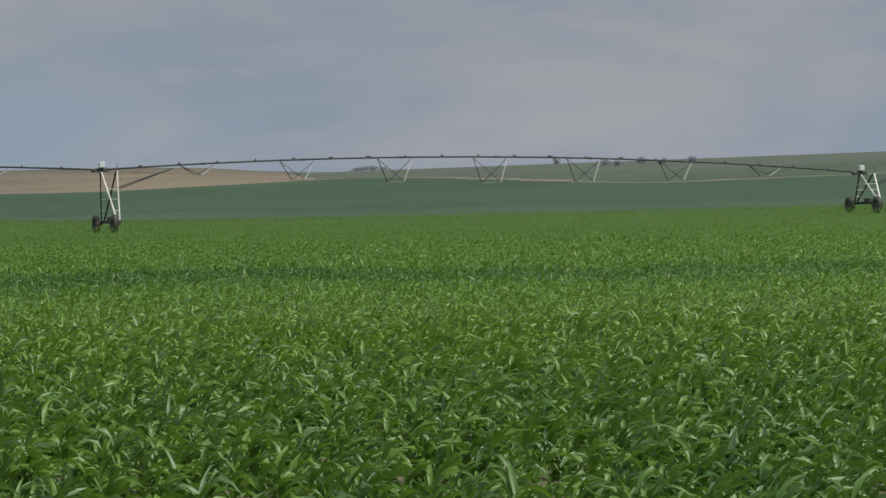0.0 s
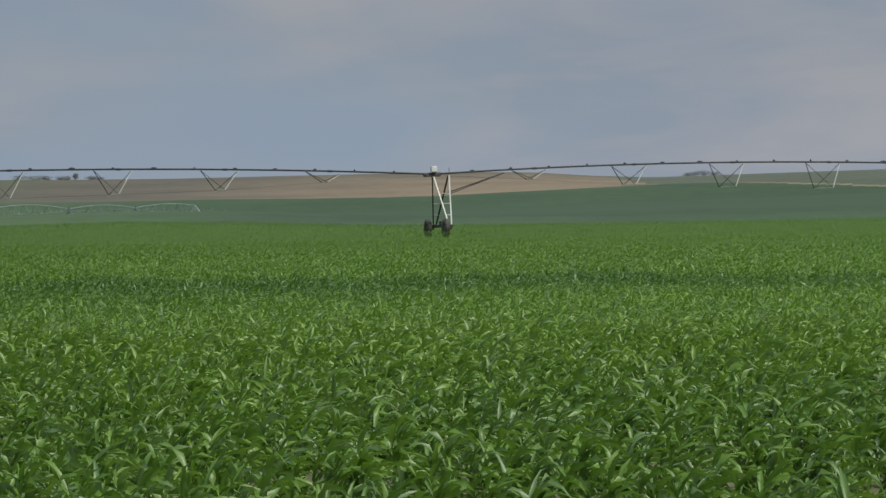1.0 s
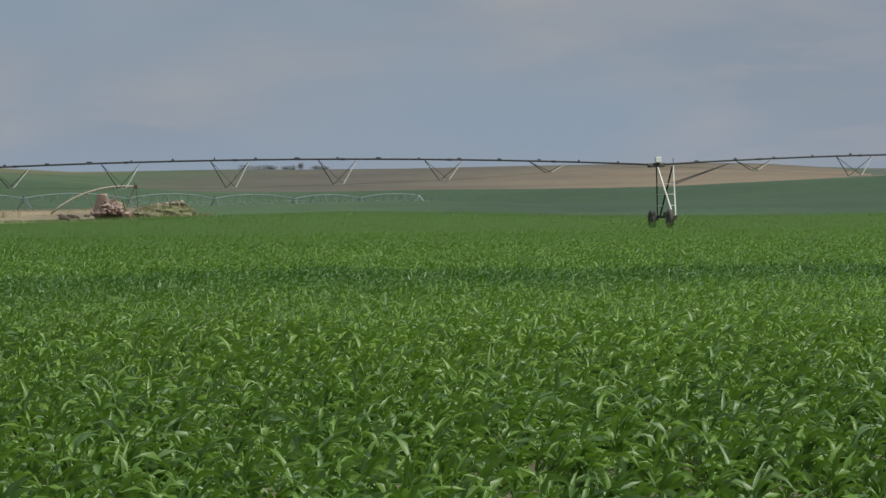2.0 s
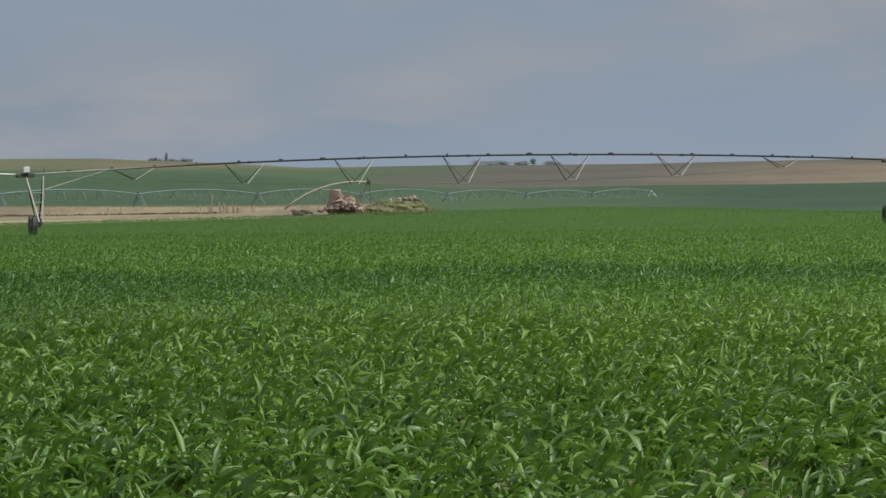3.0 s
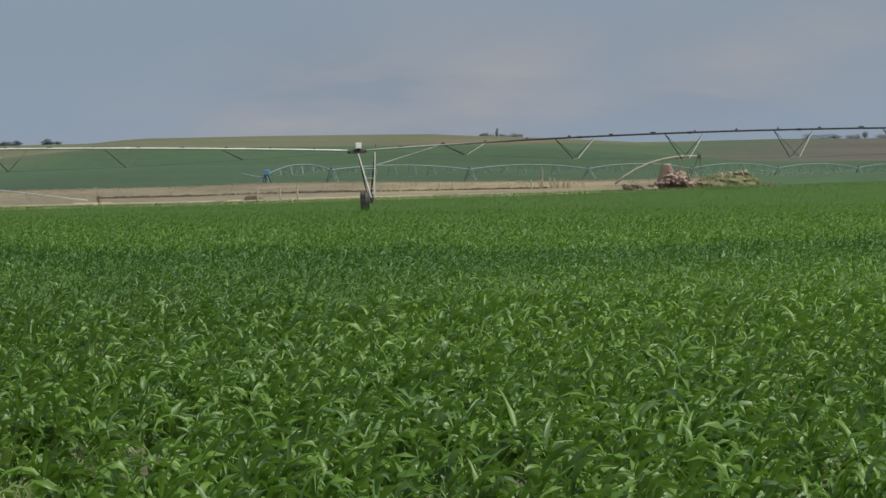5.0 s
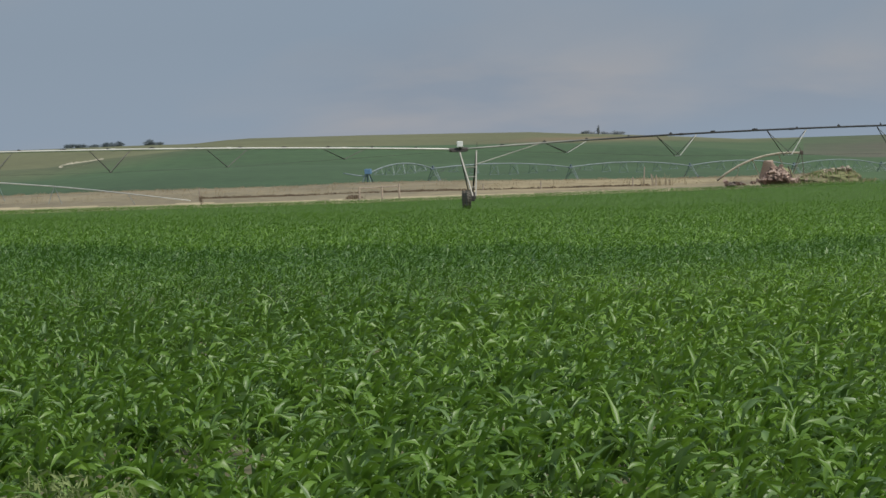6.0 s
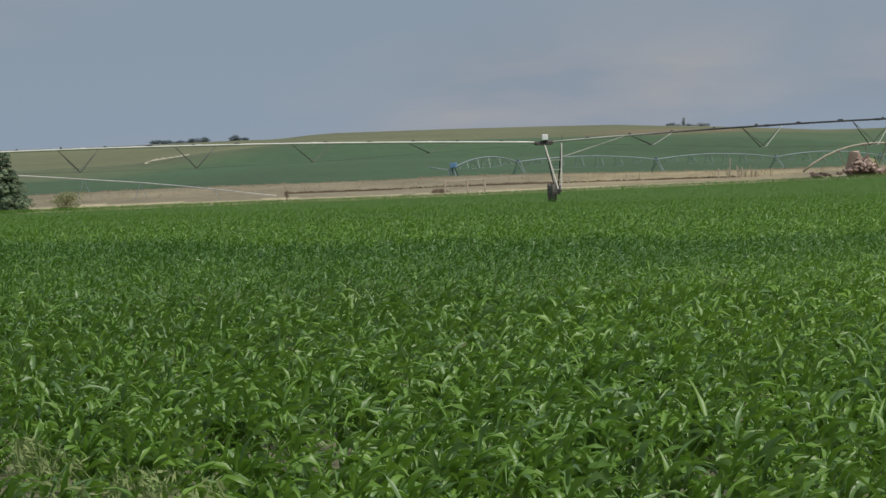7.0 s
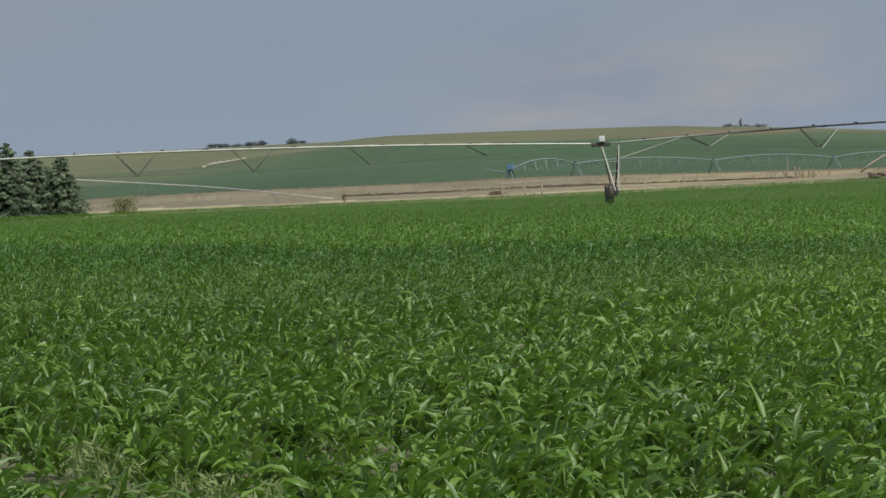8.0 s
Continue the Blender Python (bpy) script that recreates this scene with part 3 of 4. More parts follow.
def wheel_meshes():
    """A lugged field tyre and its rim, axle along x."""
    bm = bmesh.new()
    prof = [(0.30, -0.11), (0.42, -0.145), (0.53, -0.13), (0.56, -0.06), (0.56, 0.06), (0.53, 0.13), (0.42, 0.145), (0.30, 0.11)]
    n = 28
    rings = [[bm.verts.new((x, math.cos(2 * math.pi * k / n) * r, math.sin(2 * math.pi * k / n) * r)) for r, x in prof] for k in range(n)]
    for k in range(n):
        a, b = rings[k], rings[(k + 1) % n]
        for i in range(len(prof)):
            j = (i + 1) % len(prof)
            bm.faces.new((a[i], a[j], b[j], b[i]))
    for k in range(20):
        t = 2 * math.pi * k / 20
        for side in (-1, 1):
            tt = t + (0.16 if side > 0 else 0)
            box(bm, (side * 0.068, math.cos(tt) * 0.575, math.sin(tt) * 0.575), (0.13, 0.045, 0.05), pose(0, 0, 0, math.degrees(tt), 0, 0) @ pose(0, 0, 0, 0, 0, side * 25))
    tyre = bpy.data.meshes.new("tyre")
    bmesh.ops.recalc_face_normals(bm, faces=bm.faces)
    bm.to_mesh(tyre)
    bm.free()
    tyre.materials.append(M_TYRE)
    bm = bmesh.new()
    tube(bm, (-0.09, 0, 0), (0.02, 0, 0), 0.31, 24)
    tube(bm, (-0.02, 0, 0), (0.10, 0, 0), 0.11, 12)
    for k in range(8):
        t = 2 * math.pi * k / 8
        tube(bm, (0.0, math.cos(t) * 0.16, math.sin(t) * 0.16), (0.045, math.cos(t) * 0.16, math.sin(t) * 0.16), 0.016, 6)
    rim = bpy.data.meshes.new("rim")
    bm.to_mesh(rim)
    bm.free()
    rim.materials.append(M_MUD)
    return tyre, rim


TYRE, RIM = wheel_meshes()
# paler grey-green for far wheels and gearboxes, so they stand out less
M_GREY_GREEN = material("grey_green_fitting", (0.13, 0.16, 0.14), 0.9, vary=0.2)
TYRE_GREY = TYRE.copy()
TYRE_GREY.name = "tyre"
TYRE_GREY.materials[0] = M_GREY_GREEN
RIM_GREY = RIM.copy()
RIM_GREY.name = "rim"
RIM_GREY.materials[0] = M_GREY_GREEN


def angle_bar(bm, top, low, size, thick):
    """An angle iron between two points."""
    d = low - top
    m = Matrix.Translation((top + low) / 2) @ d.to_track_quat("Z", "Y").to_matrix().to_4x4()
    for off, wide in (((size / 2, 0, 0), (thick, size, d.length)), ((0, size / 2, 0), (size, thick, d.length))):
        made = bmesh.ops.create_cube(bm, size=1.0)
        bmesh.ops.transform(bm, matrix=m @ Matrix.Translation(off) @ Matrix.Diagonal((*wide, 1)), verts=made["verts"])


def local_frame(p, along, across):
    """Axes of a machine part at p: x along the pipe to the left, y away from the camera, z up."""
    return Matrix.Translation(p) @ Matrix(((along.x, across.x, 0, 0), (along.y, across.y, 0, 0), (0, 0, 1, 0), (0, 0, 0, 1)))


def drive_tower(machine, p, along, across, z_pipe, shift, steel, dark, box_mat, dusty=False):
    """The wheeled tower under a joint of the pipe. Its own axes: x along the pipe, y across, z up from the ground."""
    p = p - along * (0.46 + shift)
    g = ground_z(p)
    H = z_pipe - g
    beam = bmesh.new()
    box(beam, (0, 0, 0.66), (0.16, 3.9, 0.18), bevel=0.02)
    box(beam, (0.0, 0.0, 0.84), (0.30, 0.5, 0.26), bevel=0.03)
    tower = part("drive_tower", beam, dark, machine)
    tower.matrix_world = local_frame((p.x, p.y, g), along, across)

    def leg_at(sx, f):
        x_top = (0.50 if sx > 0 else -0.50) + shift
        return x_top + (sx * 0.09 - x_top) * f, 0.10 + 1.50 * f, H - 0.12 + (0.74 - H + 0.12) * f
    for sx in (-1, 1):
        for sy in (-1, 1):
            x0, y0, z0 = leg_at(sx, 0)
            x1, y1, z1 = leg_at(sx, 1)
            leg = bmesh.new()
            angle_bar(leg, Vector((x0, sy * y0, z0)), Vector((x1, sy * y1, z1)), 0.07, 0.012)
            # far legs take the darker steel: their shade put into the colour
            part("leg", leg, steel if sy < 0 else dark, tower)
    for f in (0.36, 0.57, 0.80):
        (xa, y, z), (xb, _, _) = leg_at(-1, f), leg_at(1, f)
        for sy in (-1, 1):
            part("cross_brace", one(tube, (xa, sy * y, z), (xb, sy * y, z), 0.026), steel, tower)
        if f < 0.5:
            for x in (xa, xb):
                part("cross_brace", one(tube, (x, -y, z), (x, y, z), 0.022), steel, tower)
    for sy in (-1, 1):
        for mesh in (TYRE_GREY, RIM_GREY) if dusty else (TYRE, RIM):
            w = new(mesh.name.split(".")[0], mesh)
            w.parent = tower
            w.location, w.scale = (0.36, sy * 1.85, 0.545), (0.95, 0.92, 0.92)
        gear = bmesh.new()
        box(gear, (0.12, sy * 1.85, 0.60), (0.24, 0.26, 0.30), bevel=0.03)
        tube(gear, (0.10, sy * 1.85, 0.60), (0.06, sy * 0.4, 0.70), 0.03)
        part("gearbox", gear, M_GREY_GREEN if dusty else M_BLACK, tower)
    x_box = 0.46 + shift
    part("control_box", one(box, (x_box, -0.12, H + 0.30), (0.34, 0.32, 0.34), bevel=0.03), box_mat, tower, "pale control box above the joint")
    joint = bmesh.new()
    tube(joint, (x_box - 0.45, 0, H), (x_box + 0.62, 0, H - 0.02), 0.12, 10)
    box(joint, (x_box + 0.05, 0, H - 0.10), (0.9, 0.34, 0.10), bevel=0.02)
    tube(joint, (x_box, -0.05, H), (x_box, -0.05, H + 0.16), 0.06)
    tube(joint, (x_box - 1.0, 0, H + 0.05), (x_box - 1.0, 0, H + 0.38), 0.018)
    part("pipe_joint", joint, dark, tower)
    # long stay from the tower up to the pipe on its right
    x, y, z = leg_at(-1, 0.30 if shift > 0 else 0.37)
    for sy in (-1, 1):
        part("stay", one(tube, (x, sy * y, z), (x - 3.7, sy * 0.02, H + (0.12 if shift > 0 else -0.06)), 0.028), steel if shift > 0 else M_GALV_BLACKISH, tower)
    return tower


DEPTH = [0.67, 1.24, 1.50, 1.64, 1.52, 1.24, 0.66]


def span(machine, p0, p1, across, arch=0.74, depth=DEPTH, steel=None, dark=None, radius=0.060, sprinklers=21, strut=0.030, pipe_mat=None, centres=(), half=1.06, spread=None):
    """An arched pipe with its hanging truss, from one joint to the next."""
    steel, dark = steel or M_GALV, dark or M_GALV_DARK
    n = len(depth) + 1

    def at(t):
        return p0.lerp(p1, t) + Vector((0, 0, 4 * arch * t * (1 - t)))
    mid = at(0.5)
    bm = bmesh.new()
    bent_tube(bm, [at(k / 32) - mid for k in range(33)], radius, 8)
    for k in range(1, n):
        tube(bm, at((k - 0.02) / n) - mid, at((k + 0.02) / n) - mid, radius * 1.35, 8)
    pipe = part("span_pipe", bm, pipe_mat or steel, machine)
    pipe.location = mid
    t_half = half / (p1 - p0).length
    apex = {-1: [], 1: []}
    for k in range(1, n):
        t_k = centres[k - 1] / (p1 - p0).length if centres else k / n
        c, wide = at(t_k), spread * depth[k - 1] if spread else 0.85
        for side in (-1, 1):
            apex[side].append(c - Vector((0, 0, depth[k - 1])) + across * side * wide)
            for end in (-1, 1):
                st = bmesh.new()
                angle_bar(st, at(t_k + end * t_half) - Vector((0, 0, 0.07)) - mid, apex[side][-1] - mid, strut, 0.010)
                # near right strut light as if sunlit, the others dark: light put into colour
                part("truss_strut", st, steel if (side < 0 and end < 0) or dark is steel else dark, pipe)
        part("spreader", one(tube, apex[-1][-1] - mid, apex[1][-1] - mid, 0.026), steel, pipe)
    for side in (-1, 1):
        chain = [at(0.006) - Vector((0, 0, 0.1))] + apex[side] + [at(0.994) - Vector((0, 0, 0.1))]
        for p, q in zip(chain, chain[1:]):
            part("truss_rod", one(tube, p - mid, q - mid, 0.004, 5), dark, pipe)
    rng = random.Random(7)
    for k in range(1, sprinklers):
        t = k / sprinklers
        sp = bmesh.new()
        tube(sp, at(t) + Vector((0, 0, 0.06)) - mid, at(t) + Vector((0, 0, 0.10 + 0.09 * rng.random())) - mid, 0.025, 6)
        half = rng.uniform(0.0008, 0.0035)
        tube(sp, at(t - half) + Vector((0, 0, 0.08)) - mid, at(t + half) + Vector((0, 0, 0.085)) - mid, 0.032, 6)
        part("sprinkler", sp, M_BLACK, pipe)
    return pipe


irrigator = thing("pivot_irrigator", (0, 0, 0), "long galvanised centre pivot irrigator on wheeled towers in the corn", "irrigator")
STOPS = [(-116.0, 1.70, 0.0), (-64.4, 3.66, 0.0), (-12.83, 4.40, 0.16), (40.4, 5.28, 0.0)]
for s, z, shift in STOPS:
    drive_tower(irrigator, on_line(s, 0), ALONG, ACROSS, z, shift, M_LEG if shift else M_GALV, M_GALV_DARK, M_WHITE)
DEPTH_LEFT = [0.62, 1.08, 1.30, 1.34, 1.20, 0.95, 0.55]
# the hanging trusses of each span: distance of the first from the span's end, and from one to the next
# pipe steel from dark to bright, span by span: reflected light put into colour
for (s0, z0, _), (s1, z1, _), rise, mat, deep, first, step in zip(STOPS, STOPS[1:], (0.90, 0.68, 0.54), (M_GALV_BLACKISH, M_GALV_GLEAM, M_GALV), (DEPTH, DEPTH, DEPTH_LEFT), (6.98, 6.80, 6.70), (6.42, 6.43, 6.73)):
    span(irrigator, on_line(s0, z0), on_line(s1, z1), ACROSS, rise, deep, steel=M_GALV_GREY if mat is M_GALV else M_GALV, pipe_mat=mat, radius=0.062 if mat is M_GALV else 0.053, centres=[first + step * k for k in range(7)], half=1.15, spread=0.93)

# ---- the second, bluish irrigator beyond the bank ----
M_PALE_STEEL = material("pale_blue_grey_steel", (0.30, 0.345, 0.36), 0.6, 0.1, vary=0.15)
M_BLUE_DARK = material("blue_grey_steel", (0.15, 0.20, 0.225), 0.7, 0.1, vary=0.2)
M_TEAL = material("faded_teal_steel", (0.17, 0.235, 0.225), 0.7, 0.1, vary=0.2)
M_BLUE = material("blue_paint", (0.15, 0.27, 0.42), 0.5, vary=0.15)


FAR_END = 352.0      # the last tower, counted along the pipe from the first


def build_blue_irrigator():
    right, away = -heading(13.98 + 90, 1.0), heading(13.98, 1.0)
    along = (right * 23.8 + away * 46.2).normalized()
    across = Vector((-along.y, along.x, 0))
    t1 = heading(13.98, 588.0)
    machine = thing("distant_irrigator", (0, 0, 0), "distant pale irrigator with a blue pivot point behind the bank", "irrigator")
    heights = [6.20, 5.75, 5.35, 4.85, 4.45, 4.00, 3.80, 4.00]
    joints = [t1 + along * d for d in (0.0, 52.0, 104.0, 156.0, 205.4, 256.6, 304.6, FAR_END)]
    for p, h in zip(joints, heights):
        p.z = h
    pivot = t1 - along * 22.0
    pivot.z = 5.6
    for k, p in enumerate(joints):
        last = k == len(joints) - 1
        drive_tower(machine, p, -along, across, p.z, 0.0, M_WHITE if last else M_PALE_STEEL, M_WHITE if last else M_BLUE_DARK, M_BLUE_DARK, True)
    span(machine, pivot, joints[0], across, 1.25, [0.9, 1.5, 1.7, 1.5, 0.9], M_PALE_STEEL, M_PALE_STEEL, 0.085, 8, 0.05)
    for a, b, rise in zip(joints, joints[1:], (0.75, 0.80, 0.95, 1.0, 0.9, 0.8, 0.7)):
        span(machine, a, b, across, rise, [0.9, 1.5, 1.8, 1.8, 1.5, 0.9], M_PALE_STEEL, M_TEAL, 0.085, 8, 0.05)
    # the pivot's stand, its blue cabinet and the swung-out boom
    g = ground_z(pivot)
    stand = bmesh.new()
    for sx in (-1, 1):
        for sy in (-1, 1):
            angle_bar(stand, Vector((sx * 0.25, sy * 0.25, pivot.z - g)), Vector((sx * 1.3, sy * 1.3, 0)), 0.12, 0.015)
    tube(stand, (0, 0, 0), (0, 0, pivot.z - g + 0.3), 0.12, 10)
    tower = part("pivot_stand", stand, M_BLUE_DARK, machine)
    tower.location = (pivot.x, pivot.y, g)
    part("pivot_cabinet", one(box, (0.15, 0, pivot.z - g + 0.45), (1.0, 0.8, 0.8), bevel=0.06), M_BLUE, tower, "blue pivot cabinet")
    bm = bmesh.new()
    bent_tube(bm, [(0, 0, pivot.z - g - 0.3), (-1.6, 0, pivot.z - g - 0.1), (-3.9, 0.2, pivot.z - g + 0.35)], 0.08)
    part("boom", bm, M_PALE_STEEL, tower)


build_blue_irrigator()


# ---- things on the dry bank ----
M_CONCRETE = material("broken_concrete", (0.255, 0.185, 0.15), 0.95, vary=0.5, scale=1.5, fine=12.0, bump=0.6, random_by="object")
M_STONE = material("pale_field_stone", (0.42, 0.365, 0.28), 0.95, vary=0.25, scale=1.5, fine=12.0, bump=0.5)
M_PINK = material("pinkish_concrete", (0.43, 0.325, 0.265), 0.95, vary=0.2, scale=1.5, fine=12.0, bump=0.6)
M_RUST = material("rusted_pipe", (0.42, 0.375, 0.29), 0.75, 0.1, vary=0.3, scale=1.0, fine=8.0)
M_RUST_DARK = material("dark_rusted_iron", (0.115, 0.095, 0.078), 0.8, 0.1, vary=0.3, scale=1.0, fine=8.0)
M_WOOD = material("weathered_post_wood", (0.38, 0.32, 0.26), 0.9, vary=0.3, scale=3.0, fine=25.0)
M_STRAW = leaf_material("dry_straw", (0.44, 0.37, 0.24), (0.34, 0.28, 0.18), 0.8, 0.35)
M_BROWN = leaf_material("dead_weeds", (0.245, 0.19, 0.13), (0.16, 0.122, 0.084), 0.8, 0.2)
M_SHRUB = leaf_material("olive_shrub", (0.36, 0.36, 0.20), (0.24, 0.27, 0.13), 0.7, 0.4)
M_WEED = leaf_material("weedy_green", (0.20, 0.30, 0.09), (0.11, 0.19, 0.055), 0.7, 0.25)
M_SEED = leaf_material("grass_seed_head", (0.28, 0.34, 0.13), (0.20, 0.26, 0.09), 0.7, 0.3)
M_EARTH = material("weedy_earth", (0.27, 0.22, 0.15), 0.95, vary=0.3, scale=1.0, fine=6.0, bump=0.5, hue=(0.22, 0.25, 0.10))


def spot(bearing, r, up=0.0):
    p = heading(bearing, r)
    return Vector((p.x, p.y, ground_z(p) + up))


def shard(bm, centre, size, rng):
    """A flat-sided broken piece of slab."""
    made = bmesh.ops.create_cube(bm, size=1.0)
    m = Matrix.Translation(centre) @ Euler((rng.uniform(-0.7, 0.7), rng.uniform(-0.9, 0.9), rng.uniform(0, 3.1))).to_matrix().to_4x4()
    for v in made["verts"]:
        v.co = m @ Vector([q * w * rng.uniform(0.55, 1.25) for q, w in zip(v.co, size)])


def blades(name, places, tall, width, mat, rng, segs=2, lean=0.3, label="", category="", tones=(0.2, 0.8), parent=None):
    """Upright grass blades at many places, joined; places: (x, y, z, height factor)."""
    P = np.array(places)
    n = len(P)
    a = rng.uniform(0, 2 * math.pi, n)
    h = tall * P[:, 3] * rng.uniform(0.6, 1.2, n)
    w = width * rng.uniform(0.6, 1.3, n)
    out = np.abs(rng.normal(0, lean, n)) * h
    V = np.zeros((n, segs + 1, 2, 3))
    b = rng.uniform(0, math.pi, n)
    for s in range(segs + 1):
        t = s / segs
        for c in (0, 1):
            o = (c - 0.5) * w * (1 - 0.85 * t)
            V[:, s, c, 0] = P[:, 0] + np.cos(a) * out * t ** 1.8 + np.cos(b) * o
            V[:, s, c, 1] = P[:, 1] + np.sin(a) * out * t ** 1.8 + np.sin(b) * o
            V[:, s, c, 2] = P[:, 2] + h * t * (1 - 0.15 * t)
    per = (segs + 1) * 2
    quad = np.array([[2 * s, 2 * s + 1, 2 * s + 3, 2 * s + 2] for s in range(segs)])
    F = (np.arange(n)[:, None, None] * per + quad[None]).reshape(-1, 4)
    me = bpy.data.meshes.new(name)
    me.from_pydata(V.reshape(-1, 3).tolist(), [], F.tolist())
    me.attributes.new("tone", "FLOAT", "POINT").data.foreach_set("value", np.repeat(rng.uniform(tones[0], tones[1], n), per).astype(np.float32))
    me.materials.append(mat)
    ob = new(name, me)
    if parent is not None:
        ob.parent = parent
        return ob
    return tagged(ob, label, category, kind="stuff")


def build_bank_grass():
    rng = np.random.default_rng(21)
    places = []
    while len(places) < 26000:
        a, r = rng.uniform(7.6, 24.5), rng.uniform(298, 336)
        if rng.uniform() > 0.35 + 0.65 * (math.sin(a * 7 + r * 0.2) > -0.2):
            continue
        p = heading(a, r)
        places.append((p.x, p.y, ground_z(p) - 0.03, 0.55 + 0.45 * abs(math.sin(a * 11))))
    blades("dry_grass", places, 0.13, 0.05, M_STRAW, rng, label="dry straw-coloured grass along the bank", category="grass")
    places = []
    for _ in range(5200):
        a, r = rng.uniform(7.6, 24.5), rng.uniform(320, 333)
        if rng.uniform() < 0.45 + 0.55 * math.sin(a * 3.1 + 1.0) * math.sin(a * 17):
            p = heading(a, r)
            places.append((p.x, p.y, ground_z(p) - 0.03, 0.6 + 0.4 * abs(math.sin(a * 9))))
    blades("tall_dry_grass", places, 0.26, 0.05, M_STRAW, rng, label="taller pale dry grass on the crest of the bank", category="grass")
    places = []
    for _ in range(7000):
        a, r = rng.uniform(10.6, 17.6), 297 + abs(rng.normal(0, 1.3))
        if rng.uniform() < 0.35 + 0.65 * (math.sin(a * 2.3 + 0.6) + 0.4 * math.sin(a * 13) > -0.1) * (a < 17.8):
            p = heading(a, r)
            places.append((p.x, p.y, ground_z(p) - 0.03, 0.6 + 0.4 * abs(math.sin(a * 9))))
    blades("brown_weeds", places, 0.17, 0.12, M_BROWN, rng, label="brown dead weeds along the upper side of the track", category="weeds")
    places = []
    for _ in range(700):
        a, r = rng.uniform(7.2, 8.8), rng.uniform(EDGE + 1, EDGE + 7)
        if rng.uniform() < 0.5 + 0.5 * math.sin(a * 5.0):
            p = heading(a, r)
            places.append((p.x, p.y, ground_z(p) - 0.03, 1.0))
    blades("verge_weeds", places, 0.16, 0.10, M_WEED, rng, label="low weedy green verge beside the track", category="weeds")
    places = []
    for a, n in ((10.93, 5), (10.71, 16), (10.56, 12), (10.47, 14), (10.36, 10), (10.27, 8), (10.05, 5), (12.1, 4)):
        for _ in range(n):
            p = heading(a + rng.normal(0, 0.018), 297 + rng.normal(0, 1.0))
            places.append((p.x, p.y, ground_z(p) - 0.03, rng.uniform(0.6, 1.1)))
    blades("tall_dry_weeds", places, 1.05, 0.055, M_STRAW, rng, segs=3, lean=0.16, label="wispy pale dead weed stalks standing on the bank", category="weeds")
    places = []
    for _ in range(420):
        p = heading(15.22 + rng.normal(0, 0.05), 287 + rng.normal(0, 0.5))
        places.append((p.x, p.y, ground_z(p) - 0.03, rng.uniform(0.6, 1.1)))
    blades("dead_weed_clump", places, 0.34, 0.10, M_BROWN, rng, label="low dark brown clump of dead weeds by the fence", category="weeds")


build_bank_grass()


